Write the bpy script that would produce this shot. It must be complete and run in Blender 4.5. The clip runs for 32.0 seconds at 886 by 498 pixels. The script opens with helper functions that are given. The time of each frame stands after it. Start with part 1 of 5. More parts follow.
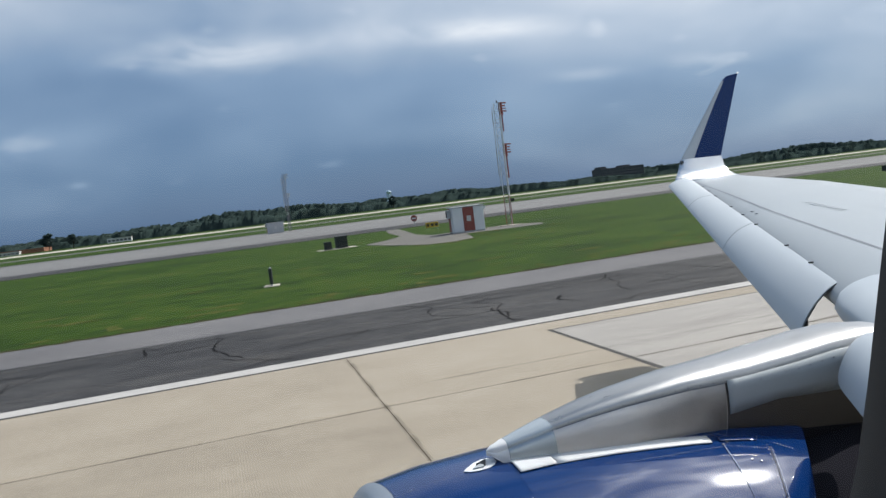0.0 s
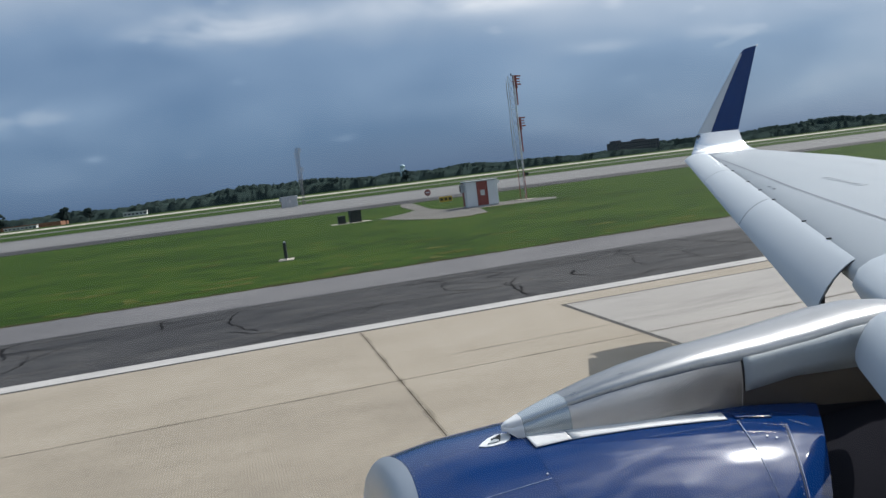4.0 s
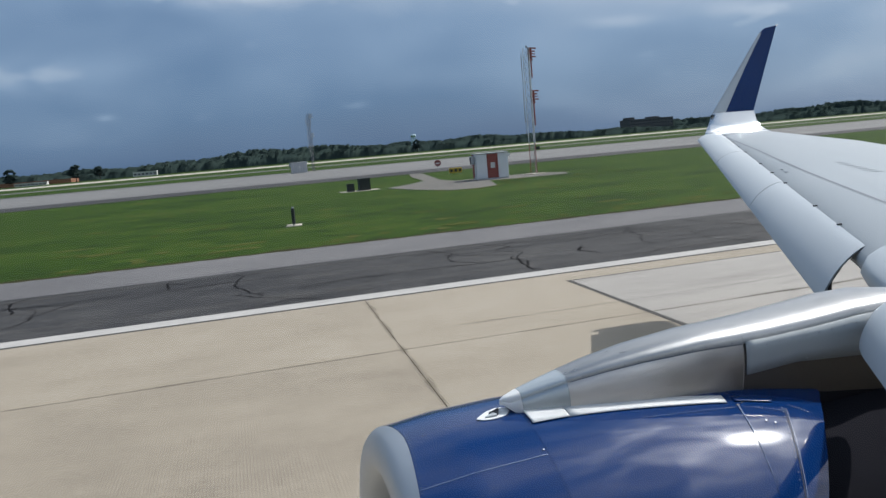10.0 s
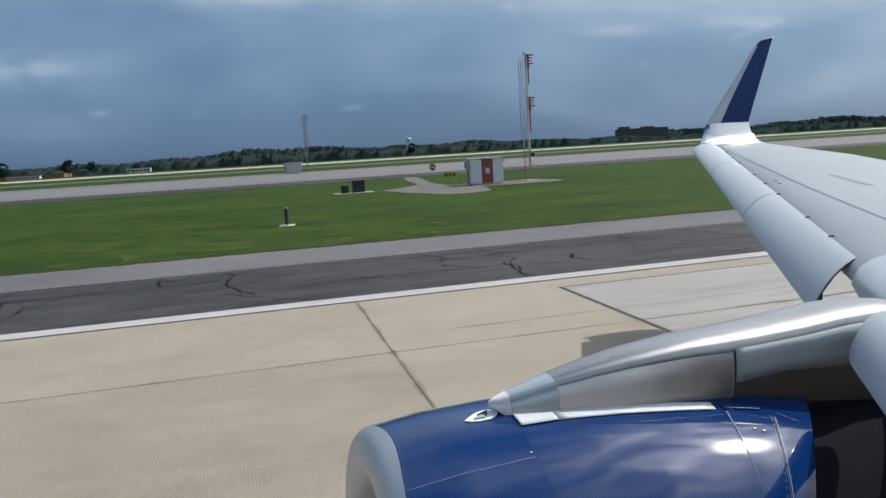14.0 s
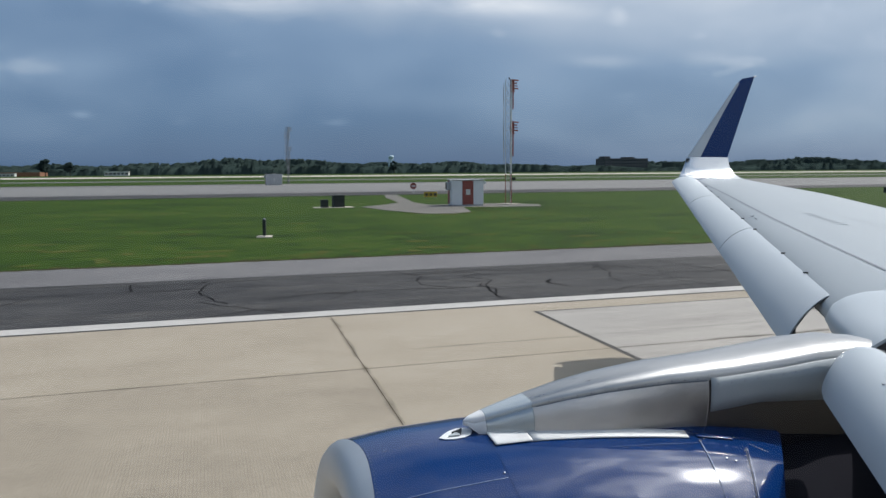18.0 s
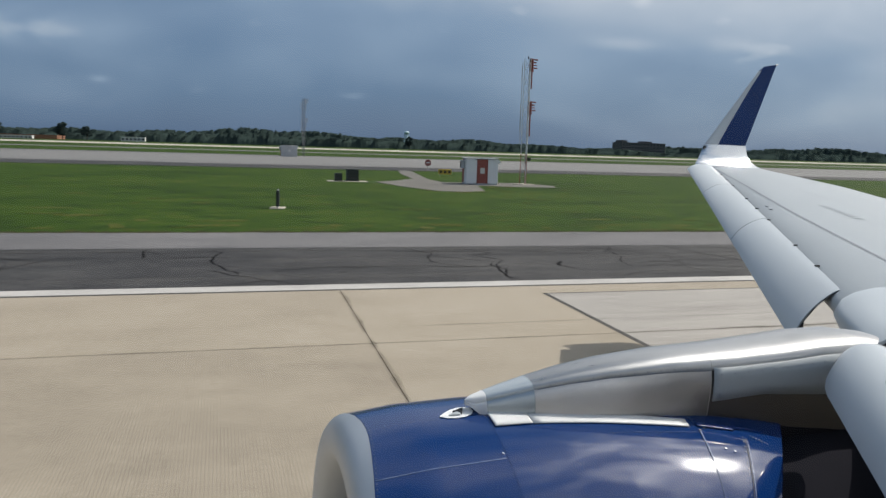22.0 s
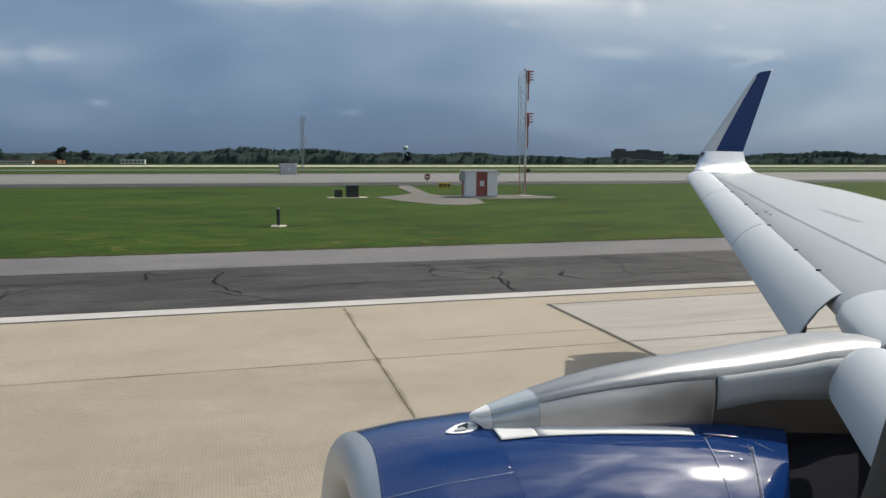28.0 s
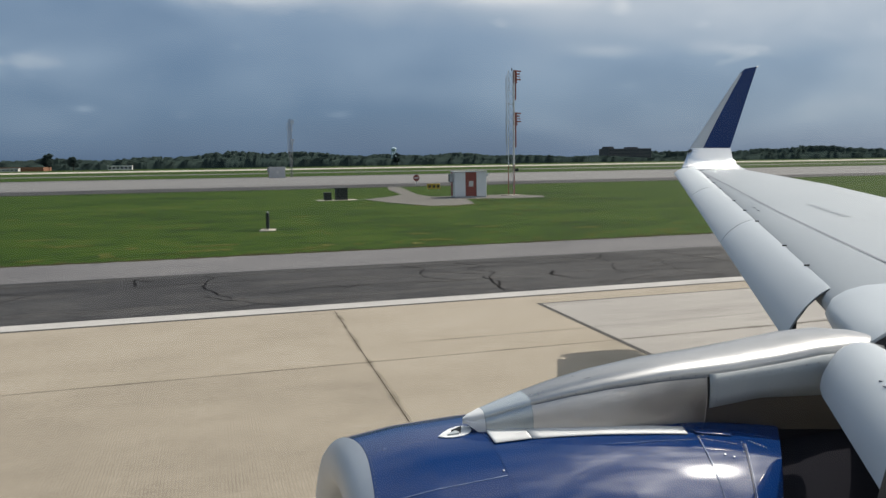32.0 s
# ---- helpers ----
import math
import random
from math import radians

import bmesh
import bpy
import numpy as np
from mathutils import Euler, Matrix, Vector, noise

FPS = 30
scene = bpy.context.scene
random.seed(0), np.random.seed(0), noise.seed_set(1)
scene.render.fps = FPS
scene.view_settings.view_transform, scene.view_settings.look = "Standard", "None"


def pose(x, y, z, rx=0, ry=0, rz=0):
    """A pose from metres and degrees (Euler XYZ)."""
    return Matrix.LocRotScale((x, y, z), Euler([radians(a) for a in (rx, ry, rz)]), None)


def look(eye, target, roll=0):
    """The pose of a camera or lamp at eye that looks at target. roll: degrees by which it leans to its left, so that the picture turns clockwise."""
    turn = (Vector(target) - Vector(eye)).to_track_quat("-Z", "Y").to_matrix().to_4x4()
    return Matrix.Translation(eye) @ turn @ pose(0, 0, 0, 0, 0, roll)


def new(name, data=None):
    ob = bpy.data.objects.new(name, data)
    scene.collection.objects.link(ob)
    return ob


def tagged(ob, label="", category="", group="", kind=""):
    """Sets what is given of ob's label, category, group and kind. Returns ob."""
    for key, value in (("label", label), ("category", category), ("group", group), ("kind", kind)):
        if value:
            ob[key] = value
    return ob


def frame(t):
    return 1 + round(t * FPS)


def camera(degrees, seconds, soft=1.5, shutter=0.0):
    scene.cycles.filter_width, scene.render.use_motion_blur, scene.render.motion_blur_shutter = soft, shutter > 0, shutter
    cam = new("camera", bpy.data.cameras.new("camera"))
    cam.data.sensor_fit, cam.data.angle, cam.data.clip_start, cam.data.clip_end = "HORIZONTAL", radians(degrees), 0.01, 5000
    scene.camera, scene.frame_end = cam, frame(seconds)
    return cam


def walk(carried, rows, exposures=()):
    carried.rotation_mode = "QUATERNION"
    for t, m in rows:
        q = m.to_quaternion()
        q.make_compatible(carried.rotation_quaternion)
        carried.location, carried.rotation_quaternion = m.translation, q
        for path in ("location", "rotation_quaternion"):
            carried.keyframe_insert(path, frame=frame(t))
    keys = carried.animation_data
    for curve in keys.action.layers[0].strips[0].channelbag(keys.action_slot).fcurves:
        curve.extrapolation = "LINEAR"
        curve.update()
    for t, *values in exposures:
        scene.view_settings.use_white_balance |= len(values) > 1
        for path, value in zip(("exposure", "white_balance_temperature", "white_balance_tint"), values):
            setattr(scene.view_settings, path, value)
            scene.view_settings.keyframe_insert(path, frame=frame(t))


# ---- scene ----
import numpy
cam = camera(60.0, 32.0, soft=1.4)
PATH = [
    (0.0, (-0.004, -0.033, 4.526), (2.905, 9.521, 3.877), -6.97),
    (0.5, (-0.005, -0.034, 4.530), (2.824, 9.547, 3.928), -7.88),
    (1.0, (-0.004, -0.036, 4.543), (2.741, 9.562, 3.836), -8.44),
    (1.5, (-0.002, -0.040, 4.543), (2.644, 9.590, 3.905), -8.45),
    (2.0, (-0.008, -0.018, 4.545), (2.659, 9.597, 3.883), -8.52),
    (2.5, (-0.014, 0.011, 4.553), (2.783, 9.569, 3.644), -7.47),
    (4.5, (-0.010, -0.036, 4.535), (2.641, 9.548, 3.534), -6.74),
    (5.0, (-0.006, -0.011, 4.536), (2.617, 9.575, 3.425), -6.57),
    (5.5, (0.001, -0.003, 4.531), (2.506, 9.610, 3.385), -6.87),
    (6.0, (-0.000, -0.018, 4.539), (2.348, 9.638, 3.421), -6.82),
    (6.5, (-0.004, -0.022, 4.533), (2.415, 9.615, 3.401), -5.98),
    (7.0, (0.001, -0.024, 4.529), (2.557, 9.557, 3.337), -5.78),
    (7.5, (0.007, -0.020, 4.532), (2.679, 9.535, 3.281), -5.78),
    (8.0, (0.013, -0.011, 4.537), (2.684, 9.534, 3.210), -5.90),
    (8.5, (0.009, -0.008, 4.534), (2.551, 9.566, 3.164), -5.38),
    (9.0, (-0.009, 0.013, 4.540), (2.511, 9.588, 3.140), -3.93),
    (9.5, (0.008, -0.004, 4.527), (2.517, 9.582, 3.183), -4.49),
    (10.0, (0.011, -0.004, 4.536), (2.561, 9.576, 3.216), -4.93),
    (10.5, (0.002, 0.001, 4.533), (2.599, 9.576, 3.279), -4.85),
    (11.0, (0.003, 0.005, 4.523), (2.599, 9.580, 3.262), -4.34),
    (11.5, (0.008, -0.010, 4.526), (2.625, 9.555, 3.234), -4.59),
    (12.0, (0.005, 0.003, 4.523), (2.715, 9.538, 3.208), -4.78),
    (12.5, (-0.002, -0.002, 4.527), (2.741, 9.521, 3.190), -4.15),
    (13.0, (-0.007, 0.014, 4.538), (2.707, 9.541, 3.170), -3.59),
    (13.5, (0.009, 0.011, 4.513), (2.653, 9.564, 3.189), -3.60),
    (15.5, (0.020, 0.005, 4.514), (2.726, 9.559, 3.330), -2.92),
    (16.0, (0.011, 0.002, 4.516), (2.639, 9.584, 3.388), -2.88),
    (16.5, (0.004, 0.008, 4.519), (2.694, 9.587, 3.517), -3.11),
    (17.0, (-0.006, 0.016, 4.514), (2.842, 9.547, 3.491), -2.09),
    (17.5, (-0.006, 0.025, 4.498), (2.876, 9.543, 3.451), -1.10),
    (18.0, (-0.012, 0.020, 4.493), (2.937, 9.520, 3.468), -0.38),
    (18.5, (-0.014, 0.018, 4.495), (3.014, 9.495, 3.487), -0.13),
    (19.0, (-0.008, 0.021, 4.503), (3.061, 9.468, 3.347), -0.53),
    (19.5, (-0.001, 0.024, 4.504), (3.087, 9.459, 3.297), -0.63),
    (20.0, (-0.004, 0.013, 4.497), (2.899, 9.507, 3.294), -0.56),
    (20.5, (-0.004, 0.013, 4.502), (2.779, 9.542, 3.292), -0.19),
    (21.0, (0.006, 0.023, 4.519), (2.798, 9.552, 3.334), 0.07),
    (21.5, (0.002, 0.012, 4.505), (2.815, 9.532, 3.295), 1.01),
    (22.0, (0.007, 0.014, 4.503), (2.801, 9.525, 3.188), 1.75),
    (22.5, (0.004, 0.012, 4.506), (2.873, 9.491, 3.118), 1.86),
    (23.0, (-0.003, -0.014, 4.520), (2.876, 9.453, 3.147), 1.63),
    (23.5, (0.001, -0.000, 4.508), (2.887, 9.476, 3.138), 1.75),
    (24.0, (0.001, 0.001, 4.505), (2.858, 9.491, 3.175), 1.51),
    (24.5, (-0.000, 0.006, 4.517), (2.844, 9.501, 3.190), 0.76),
    (26.5, (0.000, 0.002, 4.518), (2.577, 9.570, 3.171), 1.63),
    (27.0, (0.003, 0.010, 4.539), (2.572, 9.600, 3.337), 0.22),
    (27.5, (-0.009, 0.005, 4.514), (2.566, 9.593, 3.320), 0.51),
    (28.0, (0.006, -0.008, 4.519), (2.781, 9.524, 3.378), 0.12),
    (28.5, (-0.006, 0.014, 4.519), (2.823, 9.527, 3.299), 0.07),
    (29.0, (0.001, 0.000, 4.532), (2.909, 9.502, 3.315), -0.19),
    (29.5, (-0.004, -0.002, 4.534), (2.929, 9.497, 3.299), 0.05),
    (30.0, (0.002, -0.022, 4.542), (2.907, 9.493, 3.323), -1.27),
    (30.5, (0.000, -0.018, 4.534), (2.888, 9.500, 3.318), -0.88),
    (31.0, (0.003, -0.026, 4.556), (2.829, 9.512, 3.287), -1.09),
    (31.5, (-0.006, 0.002, 4.536), (2.779, 9.536, 3.296), -0.23),
    (32.0, (0.010, 0.002, 4.531), (2.909, 9.506, 3.398), -0.83),
]
BERTH = Vector((-4.3, 0.0, 0.0))  # where the airliner stands along the runway
walk(cam, [(t, look(BERTH + Vector(eye), BERTH + Vector(aim), roll)) for t, eye, aim, roll in PATH],
     [(0, 0.22, 6350, 10), (2, 0.18, 6300, 10), (5, 0.05, 6250, 10), (7, 0.11, 6250, 10), (13, 0.11, 6250, 10), (17, 0.04, 6250, 10), (20, 0.12, 6450, 10), (23, 0.06, 6750, 10), (27, 0.18, 6850, 10), (29, 0.13, 6850, 10), (32, 0.09, 6850, 10)])

# ---- world, sun ----
SUN = Vector((0.65, 0.205, 0.715)).normalized()
world = bpy.data.worlds.new("sky")
scene.world = world
world.use_nodes = True


def build_sky():
    nt = world.node_tree
    nt.nodes.clear()
    N, L = nt.nodes.new, nt.links.new
    out, bg = N("ShaderNodeOutputWorld"), N("ShaderNodeBackground")
    co = N("ShaderNodeTexCoord")
    sky = N("ShaderNodeTexSky")
    sky.sky_type, sky.sun_disc = "NISHITA", False
    sky.sun_elevation, sky.sun_rotation = math.asin(SUN.z), math.atan2(SUN.x, SUN.y)
    sep = N("ShaderNodeSeparateXYZ")
    L(co.outputs["Generated"], sep.inputs[0])

    def m(op, a, b=None, c=None, clamp=False):
        n = N("ShaderNodeMath")
        n.operation, n.use_clamp = op, clamp
        for i, v in enumerate((a, b, c)):
            if v is None:
                continue
            if isinstance(v, (int, float)):
                n.inputs[i].default_value = v
            else:
                L(v, n.inputs[i])
        return n.outputs[0]

    x, y, z = sep.outputs
    # flat cloud deck: direction divided by height
    h = m("ADD", m("MAXIMUM", z, 0.0), 0.34)
    deck = N("ShaderNodeCombineXYZ")
    L(m("DIVIDE", x, h), deck.inputs[0])
    L(m("DIVIDE", y, h), deck.inputs[1])

    def noise_tex(scale, detail, rough, off, dist=0.0):
        mp = N("ShaderNodeMapping")
        mp.inputs["Location"].default_value = off
        mp.inputs["Scale"].default_value = (scale, scale, scale)
        L(deck.outputs[0], mp.inputs[0])
        n = N("ShaderNodeTexNoise")
        n.inputs["Scale"].default_value = 1.0
        n.inputs["Detail"].default_value = detail
        n.inputs["Roughness"].default_value = rough
        n.inputs["Distortion"].default_value = dist
        L(mp.outputs[0], n.inputs["Vector"])
        return n.outputs[0]

    big = noise_tex(0.75, 2, 0.45, (3.1, 7.4, 0))
    mid = noise_tex(2.3, 5, 0.5, (1.7, 2.2, 0), 0.3)
    # towards the sun the deck is thinner and brighter
    dot = m("ADD", m("ADD", m("MULTIPLY", x, SUN.x), m("MULTIPLY", y, SUN.y)), m("MULTIPLY", z, SUN.z))
    thin = m("POWER", m("MAXIMUM", dot, 0.0), 3.0)
    cover = m("ADD", m("MULTIPLY", big, 0.58), m("MULTIPLY", m("ADD", m("MULTIPLY", mid, 0.5), 0.25), 0.38))
    cover = m("ADD", cover, m("MULTIPLY", thin, 0.36))
    high = m("SUBTRACT", m("MULTIPLY", m("MINIMUM", z, 0.25), 1.5), 0.07)
    cover = m("ADD", cover, high)
    broken = m("MULTIPLY", m("SUBTRACT", mid, 0.5), m("MULTIPLY", m("MAXIMUM", m("SUBTRACT", z, 0.16), 0.0), 2.2))
    cover = m("ADD", cover, m("MINIMUM", broken, 0.14))
    cover = m("SUBTRACT", cover, m("MULTIPLY", m("MAXIMUM", m("SUBTRACT", z, 0.36), 0.0), 0.55))
    # small pale wisps low in the sky
    wisp = m("MULTIPLY", m("MAXIMUM", m("SUBTRACT", noise_tex(5.5, 3, 0.45, (0.4, 9.3, 2.0)), 0.64), 0.0), 0.8)
    cover = m("ADD", cover, m("MULTIPLY", wisp, m("MULTIPLY", m("MINIMUM", m("MAXIMUM", z, 0.0), 0.12), 8.0)))
    # a few thin pale banks of cloud over the far side of the field
    ahead = m("MAXIMUM", y, 0.05)
    u, v = m("DIVIDE", x, ahead), m("DIVIDE", z, ahead)
    cover = m("ADD", cover, m("MULTIPLY", m("MINIMUM", m("MAXIMUM", m("SUBTRACT", u, 0.25), 0.0), 0.8), 0.11))
    puff = noise_tex(4.2, 5, 0.55, (2.2, 6.1, 1.0), 0.4)
    for u0, v0, su, sv, k in ((-0.225, 0.122, 0.085, 0.018, 0.20), (0.03, 0.212, 0.11, 0.020, 0.26), (0.36, 0.226, 0.14, 0.016, 0.20), (0.55, 0.153, 0.06, 0.009, 0.08), (0.72, 0.165, 0.05, 0.012, 0.08), (-0.02, 0.058, 0.012, 0.005, 0.12), (0.17, 0.062, 0.020, 0.006, 0.12), (-0.135, 0.068, 0.010, 0.004, 0.10)):
        g = m("ADD", m("POWER", m("DIVIDE", m("SUBTRACT", u, u0), su), 2.0), m("POWER", m("DIVIDE", m("SUBTRACT", v, v0), sv), 2.0))
        g = m("POWER", 2.718, m("MULTIPLY", g, -1.0))
        cover = m("ADD", cover, m("MULTIPLY", m("MULTIPLY", g, k), m("MULTIPLY", m("MAXIMUM", m("SUBTRACT", puff, 0.25), 0.0), 3.0)))
    ramp = N("ShaderNodeValToRGB")
    L(cover, ramp.inputs[0])
    els = ramp.color_ramp.elements
    els[0].position, els[0].color = 0.40, (0.060, 0.122, 0.232, 1)
    els[1].position, els[1].color = 0.98, (0.72, 0.75, 0.78, 1)
    for p, c in ((0.54, (0.087, 0.163, 0.288)), (0.66, (0.19, 0.280, 0.41)), (0.80, (0.42, 0.49, 0.58))):
        e = els.new(p)
        e.color = (*c, 1)
    # bright aureole in thin streaky cloud round the sun
    streak = noise_tex(7.0, 5, 0.55, (5.2, 1.1, 0.7), 0.6)
    torn = m("MULTIPLY", m("POWER", m("MULTIPLY", streak, 2.0), 4.0), 0.8)
    near = m("MULTIPLY", m("POWER", m("MAXIMUM", dot, 0.0), 1000.0), 60.0)
    wide = m("MULTIPLY", m("POWER", m("MAXIMUM", dot, 0.0), 30.0), 2.3)
    far = m("MULTIPLY", m("POWER", m("MAXIMUM", dot, 0.0), 10.0), 0.5)
    glow = m("ADD", near, m("MULTIPLY", m("ADD", wide, far), torn))
    mix = N("ShaderNodeMix")
    mix.data_type = "RGBA"
    mix.inputs["Factor"].default_value = 0.90
    dim = N("ShaderNodeMix")
    dim.data_type, dim.blend_type = "RGBA", "MULTIPLY"
    dim.inputs["Factor"].default_value = 1.0
    L(sky.outputs[0], dim.inputs["A"])
    dim.inputs["B"].default_value = (0.10, 0.10, 0.10, 1)
    L(dim.outputs["Result"], mix.inputs["A"])
    L(ramp.outputs[0], mix.inputs["B"])
    halo = N("ShaderNodeMix")
    halo.data_type, halo.blend_type = "RGBA", "ADD"
    halo.clamp_result = False
    halo.inputs["Factor"].default_value = 1.0
    tone = N("ShaderNodeCombineXYZ")
    for i, k in enumerate((1.0, 0.98, 0.93)):
        L(m("MULTIPLY", glow, k), tone.inputs[i])
    L(mix.outputs["Result"], halo.inputs["A"])
    L(tone.outputs[0], halo.inputs["B"])
    L(halo.outputs["Result"], bg.inputs[0])
    bg.inputs[1].default_value = 1.07
    L(bg.outputs[0], out.inputs[0])


build_sky()
sun = new("sun", bpy.data.lights.new("sun", "SUN"))
sun.data.energy, sun.data.angle, sun.data.color = 3.6, radians(0.53), (1.0, 0.955, 0.88)
sun.matrix_world = look(SUN * 50, (0, 0, 0))

# ---- helpers ----
K = 1.16  # metres to one unit of the plan
rnd = random.Random(4)


def rect_bm(x0, x1, y0, y1, z0, z1, bm=None, bevel=0.0):
    bm = bm or bmesh.new()
    vs = [bm.verts.new((x, y, z)) for x in (x0, x1) for y in (y0, y1) for z in (z0, z1)]
    fs = [bm.faces.new([vs[i] for i in f]) for f in ((0, 1, 3, 2), (4, 6, 7, 5), (0, 4, 5, 1), (2, 3, 7, 6), (0, 2, 6, 4), (1, 5, 7, 3))]
    if bevel:
        es = list({e for f in fs for e in f.edges})
        bmesh.ops.bevel(bm, geom=es, offset=bevel, segments=2, affect="EDGES", profile=0.6)
    return bm


def tube_bm(a, b, r0, r1=None, n=12, bm=None, cap=True):
    bm = bm or bmesh.new()
    r1 = r0 if r1 is None else r1
    a, b = Vector(a), Vector(b)
    d = (b - a).normalized()
    u = d.orthogonal().normalized()
    v = d.cross(u)
    rings = []
    for c, r in ((a, r0), (b, r1)):
        rings.append([bm.verts.new(c + (u * math.cos(k * math.tau / n) + v * math.sin(k * math.tau / n)) * r) for k in range(n)])
    for k in range(n):
        bm.faces.new((rings[0][k], rings[0][(k + 1) % n], rings[1][(k + 1) % n], rings[1][k]))
    if cap:
        bm.faces.new(rings[0][::-1])
        bm.faces.new(rings[1])
    return bm


def loft_bm(rings, closed=True, caps=True, bm=None):
    bm = bm or bmesh.new()
    vs = [[bm.verts.new(p) for p in ring] for ring in rings]
    n = len(vs[0])
    for a, b in zip(vs, vs[1:]):
        for k in range(n if closed else n - 1):
            bm.faces.new((a[k], a[(k + 1) % n], b[(k + 1) % n], b[k]))
    if caps and closed:
        bm.faces.new(vs[0][::-1])
        bm.faces.new(vs[-1])
    return bm


def prism_bm(points, z0, z1, bm=None):
    return loft_bm([[(x, y, z0) for x, y in points], [(x, y, z1) for x, y in points]], bm=bm)


def part(name, bm, mat, parent=None, label="", smooth=0.0, solid=0.0):
    """One mesh object; the plan's units become metres here."""
    bmesh.ops.recalc_face_normals(bm, faces=bm.faces)
    for v in bm.verts:
        v.co *= K
    me = bpy.data.meshes.new(name)
    bm.to_mesh(me)
    bm.free()
    for mt in (mat if isinstance(mat, (list, tuple)) else (mat,)):
        me.materials.append(mt)
    if smooth:
        me.shade_smooth()
        me.set_sharp_from_angle(angle=radians(smooth))
    ob = new(name, me)
    if solid:
        md = ob.modifiers.new("thick", "SOLIDIFY")
        md.thickness, md.offset = solid * K, 0
    if parent:
        ob.parent = parent
    if label:
        tagged(ob, label)
    return ob


def base(name, x, y, z=0, turn=0):
    e = new(name)
    e.empty_display_size = 0.3
    e.matrix_world = pose(x * K, y * K, z * K, 0, 0, turn)
    return e


# ---- materials ----
def material(name, color, rough=0.6, metal=0.0, coat=0.0, spec=0.5):
    mt = bpy.data.materials.new(name)
    mt.use_nodes = True
    b = mt.node_tree.nodes["Principled BSDF"]
    b.inputs["Base Color"].default_value = (*color, 1)
    b.inputs["Roughness"].default_value = rough
    b.inputs["Metallic"].default_value = metal
    b.inputs["Coat Weight"].default_value = coat
    b.inputs["Coat Roughness"].default_value = 0.045
    b.inputs["Specular IOR Level"].default_value = spec
    return mt


def grainy(name, stops, scales, rough=0.8, bump=0.0, bump_scale=40.0, metal=0.0, coat=0.0, stretch=(1, 1, 1), vary=0.0, spec=0.4, rough_var=0.0):
    """Colours along a ramp driven by noise at two or three scales (in metres)."""
    mt = material(name, stops[0][1], rough, metal, coat, spec)
    nt = mt.node_tree
    N, L = nt.nodes.new, nt.links.new
    b = nt.nodes["Principled BSDF"]
    geo = N("ShaderNodeNewGeometry")
    mp = N("ShaderNodeMapping")
    mp.inputs["Scale"].default_value = stretch
    L(geo.outputs["Position"], mp.inputs[0])
    acc = None
    for sc, amount in scales:
        n = N("ShaderNodeTexNoise")
        n.inputs["Scale"].default_value = 1.0 / sc
        n.inputs["Detail"].default_value = 4
        n.inputs["Roughness"].default_value = 0.6
        L(mp.outputs[0], n.inputs["Vector"])
        k = N("ShaderNodeMath")
        k.operation = "MULTIPLY_ADD"
        L(n.outputs[0], k.inputs[0])
        k.inputs[1].default_value = amount
        if acc:
            L(acc, k.inputs[2])
        else:
            k.inputs[2].default_value = 0.5 - 0.5 * sum(a for _, a in scales)
        acc = k.outputs[0]
    if vary:
        oi = N("ShaderNodeObjectInfo")
        k = N("ShaderNodeMath")
        k.operation = "MULTIPLY_ADD"
        L(oi.outputs["Random"], k.inputs[0])
        k.inputs[1].default_value = vary
        L(acc, k.inputs[2])
        k2 = N("ShaderNodeMath")
        k2.operation = "SUBTRACT"
        L(k.outputs[0], k2.inputs[0])
        k2.inputs[1].default_value = vary / 2
        acc = k2.outputs[0]
    ramp = N("ShaderNodeValToRGB")
    L(acc, ramp.inputs[0])
    els = ramp.color_ramp.elements
    els[0].position, els[0].color = stops[0][0], (*stops[0][1], 1)
    els[1].position, els[1].color = stops[-1][0], (*stops[-1][1], 1)
    for p, c in stops[1:-1]:
        els.new(p).color = (*c, 1)
    L(ramp.outputs[0], b.inputs["Base Color"])
    if rough_var:
        k = N("ShaderNodeMath")
        k.operation = "MULTIPLY_ADD"
        L(acc, k.inputs[0])
        k.inputs[1].default_value, k.inputs[2].default_value = rough_var, rough - rough_var / 2
        L(k.outputs[0], b.inputs["Roughness"])
    if bump:
        n = N("ShaderNodeTexNoise")
        n.inputs["Scale"].default_value = bump_scale
        n.inputs["Detail"].default_value = 3
        L(geo.outputs["Position"], n.inputs["Vector"])
        bp = N("ShaderNodeBump")
        bp.inputs["Strength"].default_value = bump
        bp.inputs["Distance"].default_value = 0.02
        L(n.outputs[0], bp.inputs["Height"])
        L(bp.outputs[0], b.inputs["Normal"])
    return mt


